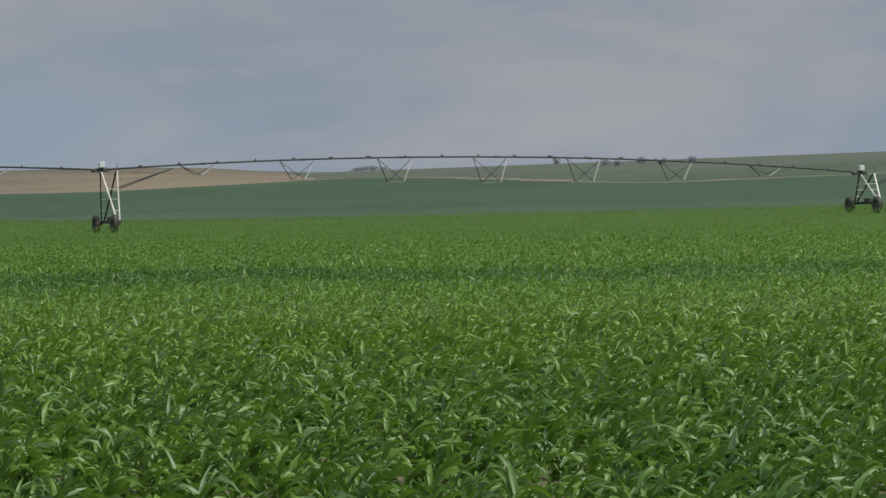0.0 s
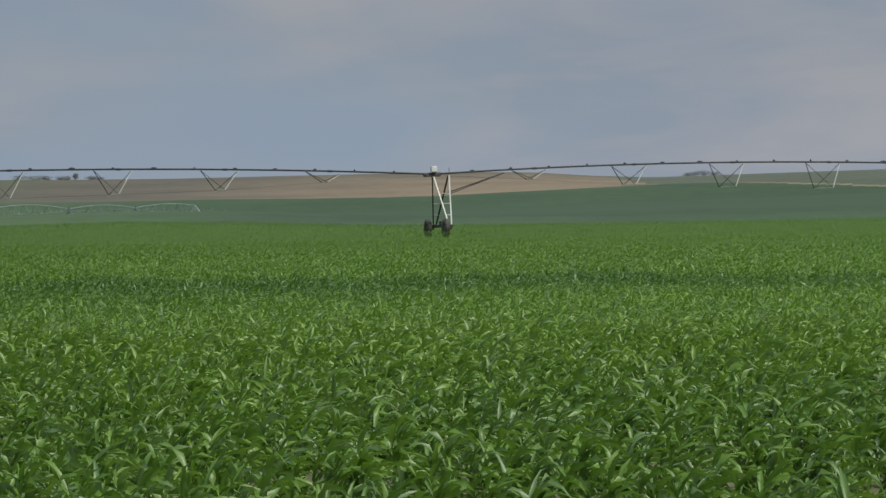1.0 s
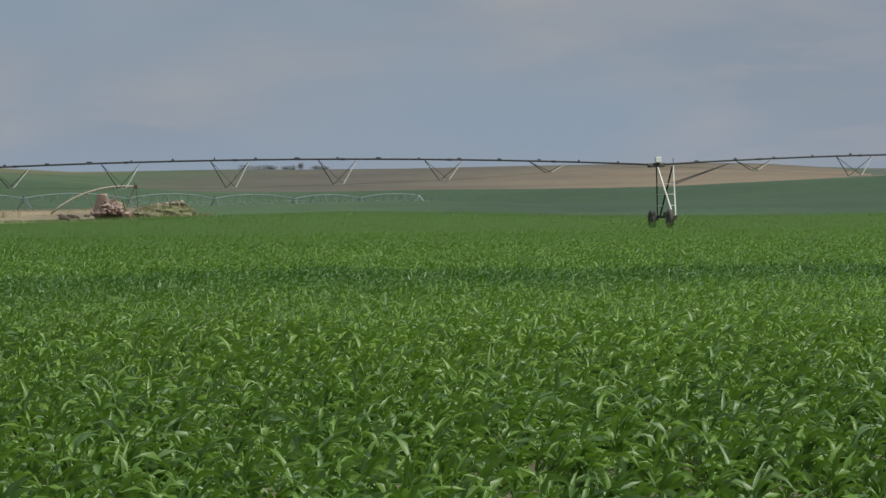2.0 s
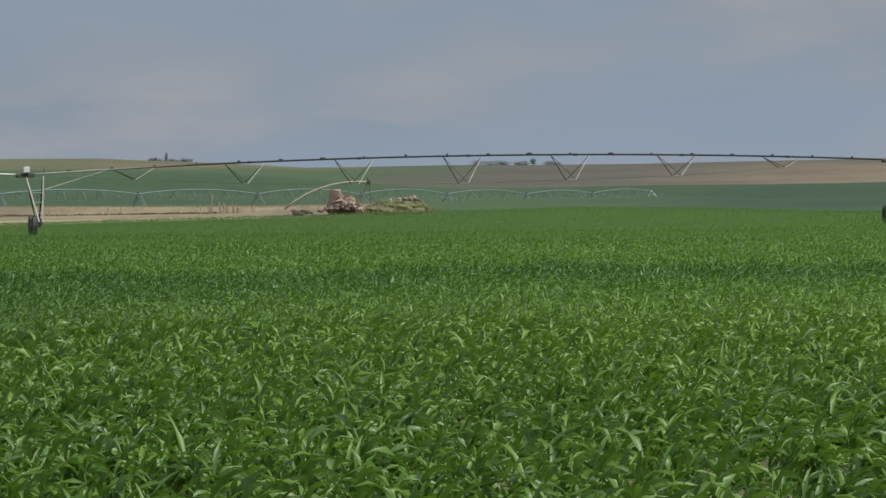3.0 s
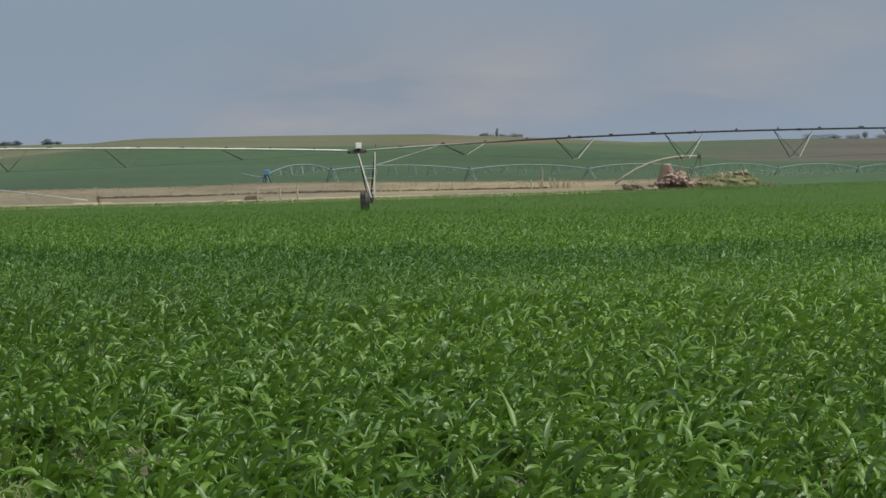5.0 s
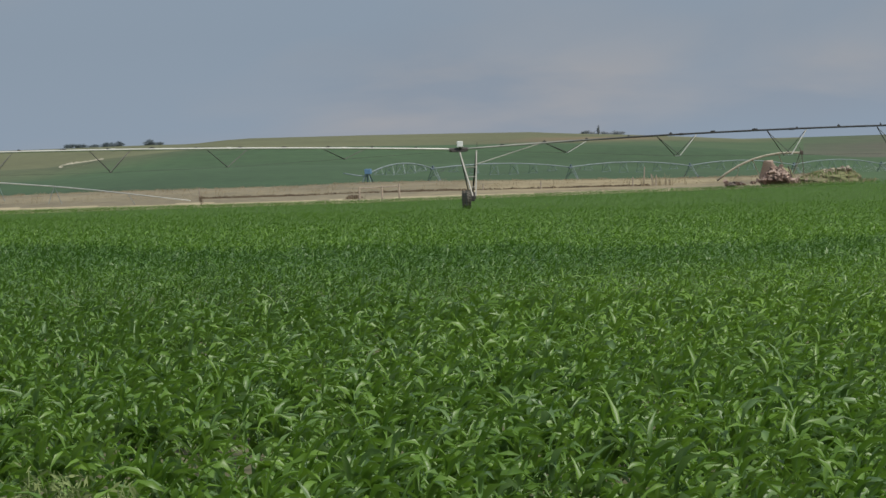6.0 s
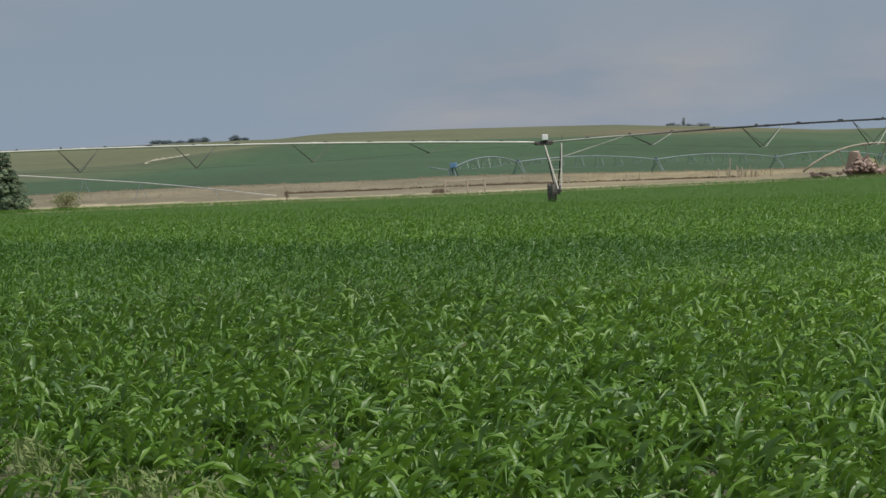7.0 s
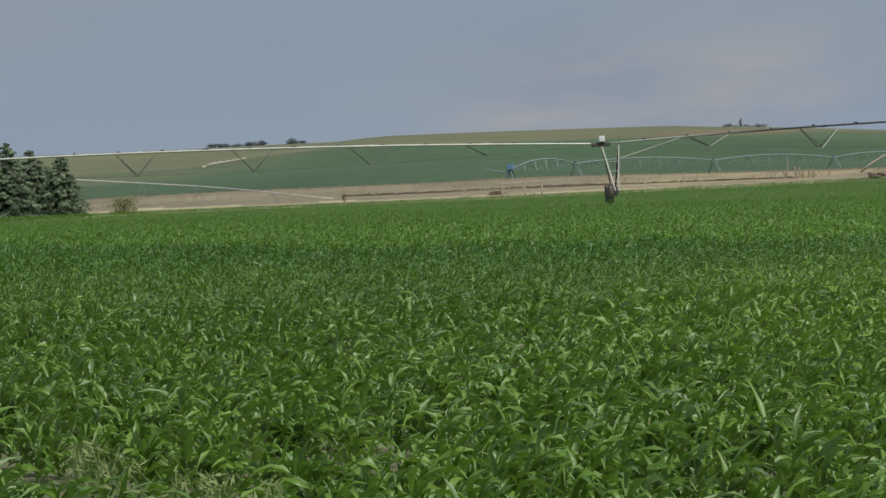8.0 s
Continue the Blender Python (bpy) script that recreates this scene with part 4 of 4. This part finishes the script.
def build_mound():
    rng = random.Random(5)
    # earth heap with a weedy coat
    c = spot(7.86, 286, 0.12)
    bm = bmesh.new()
    made = bmesh.ops.create_uvsphere(bm, u_segments=36, v_segments=18, radius=1.0)
    for v in made["verts"]:
        k = 1 + 0.22 * noise.noise(v.co * 2.3) + 0.10 * noise.noise(v.co * 6.1)
        v.co = Vector((v.co.x * 2.5 * k, v.co.y * 1.6 * k, max(v.co.z, -0.6) * (0.84 + 0.30 * v.co.x) * k))
    heap = part("earth_mound", bm, M_EARTH)
    heap.location = c
    tagged(heap, "low weedy mound of brown earth beside the rubble", "mound")
    grow = np.random.default_rng(8)
    places = []
    for _ in range(1900):
        x, y = grow.normal(0, 1.35), grow.normal(0, 0.8)
        q = 1 - (x / 2.7) ** 2 - (y / 1.7) ** 2
        z = (0.84 + 0.12 * x) * math.sqrt(q) if q > 0 else 0.0
        places.append((c.x + x, c.y + y, c.z + z - 0.05, 1.0))
    for _ in range(1600):
        p = spot(grow.uniform(7.1, 8.8), grow.uniform(281, 293))
        places.append((p.x, p.y, p.z - 0.03, 1.0))
    blades("mound_straw", [q for k, q in enumerate(places) if k % 2 == 0], 0.24, 0.09, M_STRAW, grow, label="dry straw standing on the weedy mound", category="dry grass")
    blades("mound_weeds", [q for k, q in enumerate(places) if k % 2], 0.20, 0.09, M_WEED, grow, label="tangled weeds growing over the heap", category="weeds")
    stones = thing("stone_scatter", c + Vector((0, 0, 0)), "pale stones on top of the earth heap", "stones")
    for k in range(22):
        bm = bmesh.new()
        w = rng.uniform(0.10, 0.24)
        x = rng.uniform(0.0, 1.9)
        shard(bm, (x, -0.75 + rng.uniform(-0.2, 0.3), 0.72 + 0.13 * x + rng.uniform(-0.15, 0.10)), (w * 2.0, w * 1.3, w * 0.8), rng)
        part("stone", bm, M_STONE if k % 4 else M_CONCRETE, stones)
    # rubble
    c = spot(8.62, 284, 0.25)
    pile = thing("rubble_pile", c, "pile of broken pinkish concrete slabs and timber", "rubble")
    core = bmesh.new()
    made = bmesh.ops.create_uvsphere(core, u_segments=24, v_segments=12, radius=1.0)
    for v in made["verts"]:
        k = 1 + 0.2 * noise.noise(v.co * 3.1)
        v.co = Vector((v.co.x * 1.35 * k, v.co.y * 0.9 * k, max(v.co.z, -0.5) * 1.15 * k))
    part("packed_earth", core, M_EARTH, pile)
    for x, z, w, h, tilt in ((-0.58, 0.98, 1.0, 1.45, 8), (-0.15, 1.05, 0.5, 0.95, -22), (0.30, 0.95, 0.42, 0.9, 28), (0.75, 0.75, 0.3, 0.9, -35)):
        bm = bmesh.new()
        box(bm, (0, 0, 0), (w, 0.22, h), bevel=0.03)
        for v in bm.verts:
            v.co.x *= 1.25 - 0.62 * (0.5 + v.co.z / h)
            v.co += 0.15 * Vector((noise.noise(v.co * 3), noise.noise(v.co * 3 + Vector((5, 0, 0))), noise.noise(v.co * 3 + Vector((0, 7, 0)))))
        sl = part("slab", bm, M_PINK, pile)
        sl.matrix_local = pose(x, -0.95, z, 16, tilt, rng.uniform(-15, 15))
    for k in range(110):
        bm = bmesh.new()
        w = rng.uniform(0.08, 0.27)
        x = rng.gauss(0.15, 0.75)
        z = max(0.08, 1.25 - abs(x) * 0.8) * rng.uniform(0.15, 1.0)
        shard(bm, (x, -0.7 - rng.uniform(0, 0.7) * (1.3 - z * 0.6), z), (w * 2.0, w * 1.4, w * 0.8), rng)
        part("chunk", bm, M_CONCRETE if k % 3 else M_PINK, pile)
    for k in range(9):
        bm = bmesh.new()
        x, z = rng.uniform(-0.4, 1.2), rng.uniform(0.4, 1.2)
        tube(bm, (x, -1.3, z), (x + rng.uniform(-0.9, 0.9), -1.1, max(0.05, z - rng.uniform(0.3, 0.9))), 0.05)
        part("timber", bm, M_RUST_DARK, pile)
    side = thing("concrete_debris", spot(9.28, 283), "dark fallen debris lying beside the rubble pile", "debris")
    for k in range(9):
        bm = bmesh.new()
        w = rng.uniform(0.14, 0.38)
        shard(bm, (rng.gauss(0, 0.55), rng.uniform(-0.3, 0.3), 0.12 + rng.uniform(0, 0.30)), (w * 2.0, w * 1.3, w * 0.9), rng)
        part("chunk", bm, M_CONCRETE if k % 2 else M_RUST_DARK, side)


build_mound()


def build_fallen_span():
    """An old, sagged span end beside the rubble: bowed pipe, struts and a leaning tower."""
    old = thing("derelict_span", spot(8.9, 296), "derelict rusty bowed irrigation pipe leaning over the rubble", "old irrigator")
    o = old.location
    pts = [(9.56, 0.05), (9.40, 0.165), (9.20, 0.275), (9.0, 0.355), (8.8, 0.405), (8.6, 0.432), (8.42, 0.437), (8.24, 0.425)]
    path = [heading(a, 296.0, EYE[2] + 296 * math.tan(radians(e))) - o for a, e in pts]
    bm = bmesh.new()
    bent_tube(bm, path, 0.085)
    part("bowed_pipe", bm, M_RUST, old)
    for k, drop, dx in ((2, 0.95, -0.3), (3, 1.25, 0.45), (5, 1.4, 0.5)):
        bm = bmesh.new()
        angle_bar(bm, path[k], path[k] + Vector((dx, 0.3, -drop)), 0.05, 0.010)
        part("strut", bm, M_RUST, old)
    for dx, foot in ((-0.25, -0.9), (0.15, 0.1), (0.3, -1.2)):
        bm = bmesh.new()
        top = path[-1] + Vector((dx * 0.4, 0, -0.05))
        tube(bm, top, Vector((top.x + foot, top.y + dx, -0.1)), 0.028)
        part("tower_leg", bm, M_RUST_DARK if dx < 0.2 else M_RUST, old)
    bm = bmesh.new()
    box(bm, path[-1] + Vector((0.05, -0.1, 0.02)), (0.28, 0.26, 0.32), bevel=0.04)
    tube(bm, path[-1] + Vector((0, 0, 0.1)), path[-1] + Vector((-0.1, 0, 0.45)), 0.03)
    part("gear_motor", bm, M_RUST_DARK, old)


build_fallen_span()


def build_lowered_pipe():
    """A long pipe that slopes down to the bank, on a few leg pairs."""
    low = thing("sloping_pipe", spot(19.8, 300), "long pale pipe sloping down to the dry bank on legs", "pipe")
    o = low.location
    pts = [(22.6, 0.675), (21.6, 0.606), (20.73, 0.510), (19.86, 0.414), (19.25, 0.332), (18.73, 0.252), (17.77, 0.101)]
    dist = (300.0, 300.0, 299.0, 297.0, 294.0, 290.0, 283.0)
    path = [heading(a, r, EYE[2] + r * math.tan(radians(e))) - o for (a, e), r in zip(pts, dist)]
    bm = bmesh.new()
    bent_tube(bm, path, 0.048)
    part("main_pipe", bm, M_GALV, low)
    for k, sides in ((2, (-1, 1)), (3, (-1, 1)), (5, (1,))):
        for side in sides:
            bm = bmesh.new()
            p = path[k]
            g = ground_z(p + o) - o.z
            angle_bar(bm, p, Vector((p.x + side * 0.55, p.y, max(g - 0.02, p.z - 1.5))), 0.04, 0.008)
            part("leg", bm, M_PALE_STEEL, low)


build_lowered_pipe()


def post(bearing, r, tall, thick, label, tilt=0.0, mat=None):
    bm = bmesh.new()
    vs = tube(bm, (0, 0, -0.2), (0, 0, tall), thick, 8, thick * 0.85)
    for v in vs:
        v.co += 0.012 * Vector((noise.noise(v.co * 5 + Vector((bearing, 0, 0))), noise.noise(v.co * 6), 0))
    p = part("fence_post", bm, mat or M_WOOD)
    p.matrix_world = Matrix.Translation(spot(bearing, r)) @ pose(0, 0, 0, 0, tilt, 0)
    return tagged(p, label, "post", "posts along the bank")


brace = thing("brace_fence", spot(14.8, 283), "weathered wooden fence brace of posts and a rail on the bank", "fence")
for a, h in ((15.13, 1.0), (14.78, 1.05), (14.51, 1.15)):
    q = spot(a, 283) - brace.location
    part("post", one(tube, q + Vector((0, 0, -0.2)), q + Vector((0, 0, h)), 0.075, 8), M_WOOD, brace)
qa, qb = spot(15.13, 283, 0.92) - brace.location, spot(14.51, 283, 0.98) - brace.location
part("rail", one(tube, qa, qb, 0.045, 8), M_WOOD, brace)
for a, h, tilt in ((17.62, 0.95, 0), (10.87, 0.75, 3), (10.56, 0.95, -6), (10.51, 0.85, 4), (10.36, 0.5, 0), (10.30, 0.45, 5), (12.3, 0.6, 0), (13.2, 0.5, 0)):
    post(a, 297, h, 0.055, "short weathered wooden post standing in dry grass", tilt)
post(10.70, 297, 1.55, 0.05, "tall leaning pale post in dry grass", 5)


# ---- trees and shrubs ----
M_NEEDLE = leaf_material("spruce_needles", (0.28, 0.35, 0.21), (0.105, 0.155, 0.095), 0.6, 0.45)
M_BARK = material("bark", (0.10, 0.075, 0.055), 0.95, vary=0.3, scale=3, fine=20)
# far leaves paled to grey: distance haze put into the colour
M_HAZE_LEAF = leaf_material("hazed_far_leaves", (0.42, 0.45, 0.47), (0.33, 0.36, 0.38), 0.7, 0.5)

M_FAR_DARK = leaf_material("far_dark_leaves", (0.22, 0.26, 0.28), (0.15, 0.19, 0.21), 0.7, 0.3)


def blade_mesh(name, V, F, tones, mat, parent):
    me = bpy.data.meshes.new(name)
    me.from_pydata(np.asarray(V).reshape(-1, 3).tolist(), [], np.asarray(F).tolist())
    me.attributes.new("tone", "FLOAT", "POINT").data.foreach_set("value", np.asarray(tones, np.float32))
    me.materials.append(mat)
    ob = new(name, me)
    ob.parent = parent
    return ob


def scatter_quads(centres, normals_up, size, rng):
    """Small pointed leaf faces round many centres."""
    n = len(centres)
    d = rng.normal(0, 1, (n, 3))
    d[:, 2] = d[:, 2] * 0.6 + normals_up
    d /= np.linalg.norm(d, axis=1)[:, None]
    e = np.cross(d, rng.normal(0, 1, (n, 3)))
    e /= np.linalg.norm(e, axis=1)[:, None]
    L = (size * rng.uniform(0.6, 1.4, n))[:, None]
    V = np.stack([centres - e * L * 0.2, centres + d * L * 0.55 - e * L * 0.28, centres + d * L, centres + d * L * 0.55 + e * L * 0.28], 1)
    F = np.arange(n * 4).reshape(-1, 4)
    return V, F


def spruce(bearing, r, tall, radius, seed):
    rng = np.random.default_rng(seed)
    base = spot(bearing, r)
    tree = thing("spruce_tree", base, "dense dark green spruce tree at the edge of the corn", "tree", "spruces by the field")
    part("trunk", one(tube, (0, 0, -0.2), (0, 0, tall * 0.96), 0.13, 8, 0.015), M_BARK, tree)
    pads, limbs = [], bmesh.new()
    z = 0.18
    while z < tall * 0.97:
        f = z / tall
        reach = radius * (1 - f) ** 0.90 * (0.92 + 0.12 * math.sin(z * 6.0 + seed)) + 0.06
        count = max(3, int(2 * math.pi * reach / 0.66))
        off = rng.uniform(0, 6.28)
        for k in range(count):
            a = off + 2 * math.pi * k / count + rng.normal(0, 0.16)
            L = reach * rng.uniform(0.68, 1.14)
            top = z + 0.10 * L
            if k % 2 == 0 and f < 0.9:
                tube(limbs, (0, 0, top + 0.1 * L), (math.cos(a) * L, math.sin(a) * L, z), 0.018, 4, 0.006)
            for t in ((1.0, 0.62) if L > 0.7 else (1.0,)):
                big = (0.20 + 0.17 * (1 - f)) * rng.uniform(0.55, 1.5)
                pads.append((math.cos(a) * L * t, math.sin(a) * L * t, z + (1 - t) * 0.25 * L + rng.normal(0, 0.06), big, a))
        z += (0.26 + 0.14 * (1 - f)) * rng.uniform(0.85, 1.15)
    pads.append((0, 0, tall * 0.97, 0.16, 0.0))
    part("branches", limbs, M_BARK, tree)
    each = 72
    P = np.array(pads)
    u = rng.normal(0, 1, (len(P), each, 3))
    u /= np.linalg.norm(u, axis=2)[:, :, None]
    u[:, :, 2] = np.abs(u[:, :, 2]) * np.where(rng.uniform(0, 1, u.shape[:2]) < 0.72, 1, -1)
    ca, sa = np.cos(P[:, 4])[:, None], np.sin(P[:, 4])[:, None]
    along, across = u[:, :, 0] * 1.45 * P[:, 3:4], u[:, :, 1] * 0.95 * P[:, 3:4]
    C = np.stack([P[:, 0:1] + along * ca - across * sa, P[:, 1:2] + along * sa + across * ca, P[:, 2:3] + u[:, :, 2] * 0.46 * P[:, 3:4] - 0.22 * along], -1).reshape(-1, 3)
    C[:, 2] = np.maximum(C[:, 2], 0.05)
    nrm = np.stack([u[:, :, 0] * ca - u[:, :, 1] * sa, u[:, :, 0] * sa + u[:, :, 1] * ca, u[:, :, 2] * 1.5], -1).reshape(-1, 3)
    n = len(C)
    nrm += rng.normal(0, 0.28, (n, 3))
    d = np.cross(nrm, rng.normal(0, 1, (n, 3)))
    d /= np.linalg.norm(d, axis=1)[:, None]
    e = np.cross(nrm, d)
    e /= np.linalg.norm(e, axis=1)[:, None]
    L = (0.20 * rng.uniform(0.6, 1.4, n))[:, None]
    V = np.stack([C - d * L * 0.5 - e * L * 0.1, C - e * L * 0.34, C + d * L * 0.5, C + e * L * 0.34], 1)
    F = np.arange(n * 4).reshape(-1, 4)
    tones = np.repeat(np.clip(np.repeat(0.45 + rng.normal(0, 0.32, len(P)), each) + rng.normal(0, 0.12, n), 0, 1), 4)
    blade_mesh("needles", V, F, tones, M_NEEDLE, tree)
    return tree


spruce(22.78, 276, 5.85, 2.5, 1)
spruce(22.42, 279, 5.2, 2.4, 2)
spruce(21.97, 277, 4.75, 2.0, 3)
spruce(22.18, 281, 3.9, 1.6, 5)
spruce(23.35, 278, 5.3, 2.2, 4)


def leafy(bearing, r, tall, wide, seed, stem, label, name="tree", mat=None, size=0.5, group="", clumps=16, each=40):
    """A broad-leaved tree or shrub: trunk, limbs, and a crown of leaf clumps with gaps."""
    rng = np.random.default_rng(seed)
    base = spot(bearing, r)
    tree = thing(name, base, label, "shrub" if name == "shrub" else "tree", group)
    bm = bmesh.new()
    tube(bm, (0, 0, -0.2), (0, 0, tall * 0.7), 0.035 * tall, 7, 0.012 * tall)
    part("trunk", bm, M_BARK, tree)
    limbs, C = bmesh.new(), []
    for k in range(clumps):
        a, h = rng.uniform(0, 6.28), rng.uniform(stem, 0.93)
        out = wide * 0.5 * math.sqrt(max(0.05, 1 - ((h - (stem + 1) / 2) / (0.62 * (1 - stem) + 0.05)) ** 2)) * rng.uniform(0.35, 1.0)
        c = np.array([math.cos(a) * out, math.sin(a) * out, h * tall])
        tube(limbs, (0, 0, max(0.05, h - 0.25) * tall * 0.8), c, 0.014 * tall, 5, 0.005 * tall)
        s = np.array([wide * 0.12, wide * 0.12, tall * 0.10])
        C.append(c + rng.normal(0, 1, (each, 3)) * s)
    part("limbs", limbs, M_BARK, tree)
    C = np.concatenate(C)
    C[:, 2] = np.maximum(C[:, 2], 0.03)
    V, F = scatter_quads(C, 0.2, size, rng)
    blade_mesh("crown", V, F, np.repeat(np.clip(0.5 + rng.normal(0, 0.2, len(C)), 0, 1), 4), mat or M_HAZE_LEAF, tree)
    return tree


leafy(21.03, 279, 1.25, 2.3, 31, 0.05, "sparse olive shrub beside the spruces", "shrub", M_SHRUB, 0.15, clumps=30, each=60)
leafy(17.60, 284, 0.85, 0.45, 32, 0.3, "small brown shrub beside a post", "shrub", M_BROWN, 0.09, clumps=8, each=22)
rng_far = random.Random(3)
FAR = [(11.37, 4.2, 1.3, 0.15), (11.60, 1.3, 2.4, 0.1), (11.55, 1.7, 3.0, 0.1), (11.27, 1.6, 4.0, 0.1), (11.18, 1.3, 4.0, 0.1), (11.08, 1.7, 5.0, 0.1), (11.03, 1.4, 4.0, 0.1), (11.45, 1.3, 4.0, 0.1),
       (19.58, 2.0, 6.0, 0.1), (19.42, 1.8, 6.0, 0.1), (19.24, 1.7, 5.0, 0.1), (19.05, 2.1, 6.0, 0.1), (18.90, 2.6, 6.0, 0.1), (18.82, 2.1, 4.0, 0.1),
       (18.38, 2.8, 5.0, 0.1), (18.30, 2.2, 5.0, 0.1), (18.20, 1.6, 3.5, 0.1),
       (6.55, 2.6, 8.0, 0.1), (6.38, 2.0, 8.0, 0.1), (6.20, 2.5, 8.0, 0.1), (6.10, 1.9, 5.0, 0.1), (5.88, 2.1, 6.0, 0.1), (5.80, 2.4, 5.0, 0.1), (5.66, 3.6, 2.6, 0.2), (5.40, 2.2, 7.0, 0.1), (5.30, 1.8, 5.0, 0.1),
       (-3.85, 1.5, 6.0, 0.1), (-3.98, 2.1, 6.0, 0.1), (-4.13, 2.4, 5.0, 0.1), (-4.28, 1.5, 6.0, 0.1)]
for i, (a, h, w, stem) in enumerate(FAR):
    leafy(a, 1492 + rng_far.uniform(-6, 4), h * (0.72 if 5 < a < 7 else 0.9), w * 0.8, 100 + i, stem, "dark distant tree on the ridge line", "far_tree", M_FAR_DARK if a > 15 else M_HAZE_LEAF, 0.38, "trees on the ridge", clumps=18, each=40 if a < 15 else 90)

for i, (a, r, h, w) in enumerate(((-7.73, 1250, 2.2, 3.2), (-7.92, 1240, 1.4, 2.0), (-8.32, 1280, 1.9, 3.0), (-8.62, 1230, 1.8, 3.0), (-6.98, 1488, 2.4, 3.0), (-9.1, 1260, 1.6, 2.6))):
    leafy(a, r, h, w, 300 + i, 0.1, "small dark shrub on the far olive slope", "shrub", M_HAZE_LEAF, 0.7, clumps=9, each=22)


# ---- seeding grass at the near edge of the field ----
def build_seed_grass():
    rng = np.random.default_rng(77)
    V, F, tones = [], [], []
    stems = []
    for k in range(26):
        a, r = (rng.uniform(21.6, 22.05), rng.uniform(17.6, 21.0)) if k % 3 == 0 else (rng.uniform(18.9, 20.9), rng.uniform(15.2, 16.8))
        p = spot(a, r)
        stems.append((p, rng.uniform(0.38, 0.56), rng.uniform(0, 6.28), rng.uniform(0.06, 0.20)))
    for p, h, d, bend in stems:
        dx, dy = math.cos(d), math.sin(d)

        def at(t):
            return np.array([p.x + dx * bend * t * t, p.y + dy * bend * t * t, p.z + h * t - 0.06 * max(0, t - 0.8) * 5 * bend])
        i = len(V)
        for t in (0, 0.4, 0.75, 1.0):
            for o in (-0.003, 0.003):
                V.append(at(t) + np.array([o, 0, 0]))
        for q in range(3):
            F.append((i + 2 * q, i + 2 * q + 1, i + 2 * q + 3, i + 2 * q + 2))
        tones += [0.6] * 8
        for _ in range(30):
            t = rng.uniform(0.66, 1.0)
            c = at(t) + rng.normal(0, 0.020, 3)
            e = rng.normal(0, 1, 3)
            e /= np.linalg.norm(e)
            f = np.array([dx * 0.4, dy * 0.4, -0.5]) + rng.normal(0, 0.4, 3)
            f /= np.linalg.norm(f)
            i = len(V)
            V += [c, c + f * 0.034 + e * 0.008, c + f * 0.074, c + f * 0.034 - e * 0.008]
            F.append((i, i + 1, i + 2, i + 3))
            tones += [rng.uniform(0.1, 0.7)] * 4
    me = bpy.data.meshes.new("seeding_grass")
    me.from_pydata([tuple(v) for v in V], [], F)
    me.attributes.new("tone", "FLOAT", "POINT").data.foreach_set("value", np.array(tones, np.float32))
    me.materials.append(M_SEED)
    tagged(new("seeding_grass", me), "yellow-green seeding grass along the field edge", "grass", kind="stuff")


build_seed_grass()


# ---- fine water spray under the far irrigator's outer spans ----
def build_spray():
    rng = np.random.default_rng(91)
    right, away = -heading(13.98 + 90, 1.0), heading(13.98, 1.0)
    along = (right * 23.8 + away * 46.2).normalized()
    across = Vector((-along.y, along.x, 0))
    n = 9000
    d, o = rng.uniform(3.0 * 52, 7.0 * 52, n), rng.normal(0, 4.0, n)
    x = heading(13.98, 588.0).x + along.x * d + across.x * o
    y = heading(13.98, 588.0).y + along.y * d + across.y * o
    top = np.interp(d / 52, [3, 4, 5, 6, 7], [4.4, 4.0, 3.8, 3.6, 3.1])
    low = land(x, y)
    z = low + (top - low) * rng.uniform(0.05, 1.0, n)
    C = np.stack([x, y, z], -1)
    V, F = scatter_quads(C, 0.0, 0.085, rng)
    me = bpy.data.meshes.new("sprinkler_spray")
    me.from_pydata(V.reshape(-1, 3).tolist(), [], F.tolist())
    me.materials.append(material("water_drops", (0.75, 0.78, 0.80), 0.2, vary=0.05))
    tagged(new("sprinkler_spray", me), "fine white water spray under the distant irrigator", "water spray", kind="stuff")


build_spray()
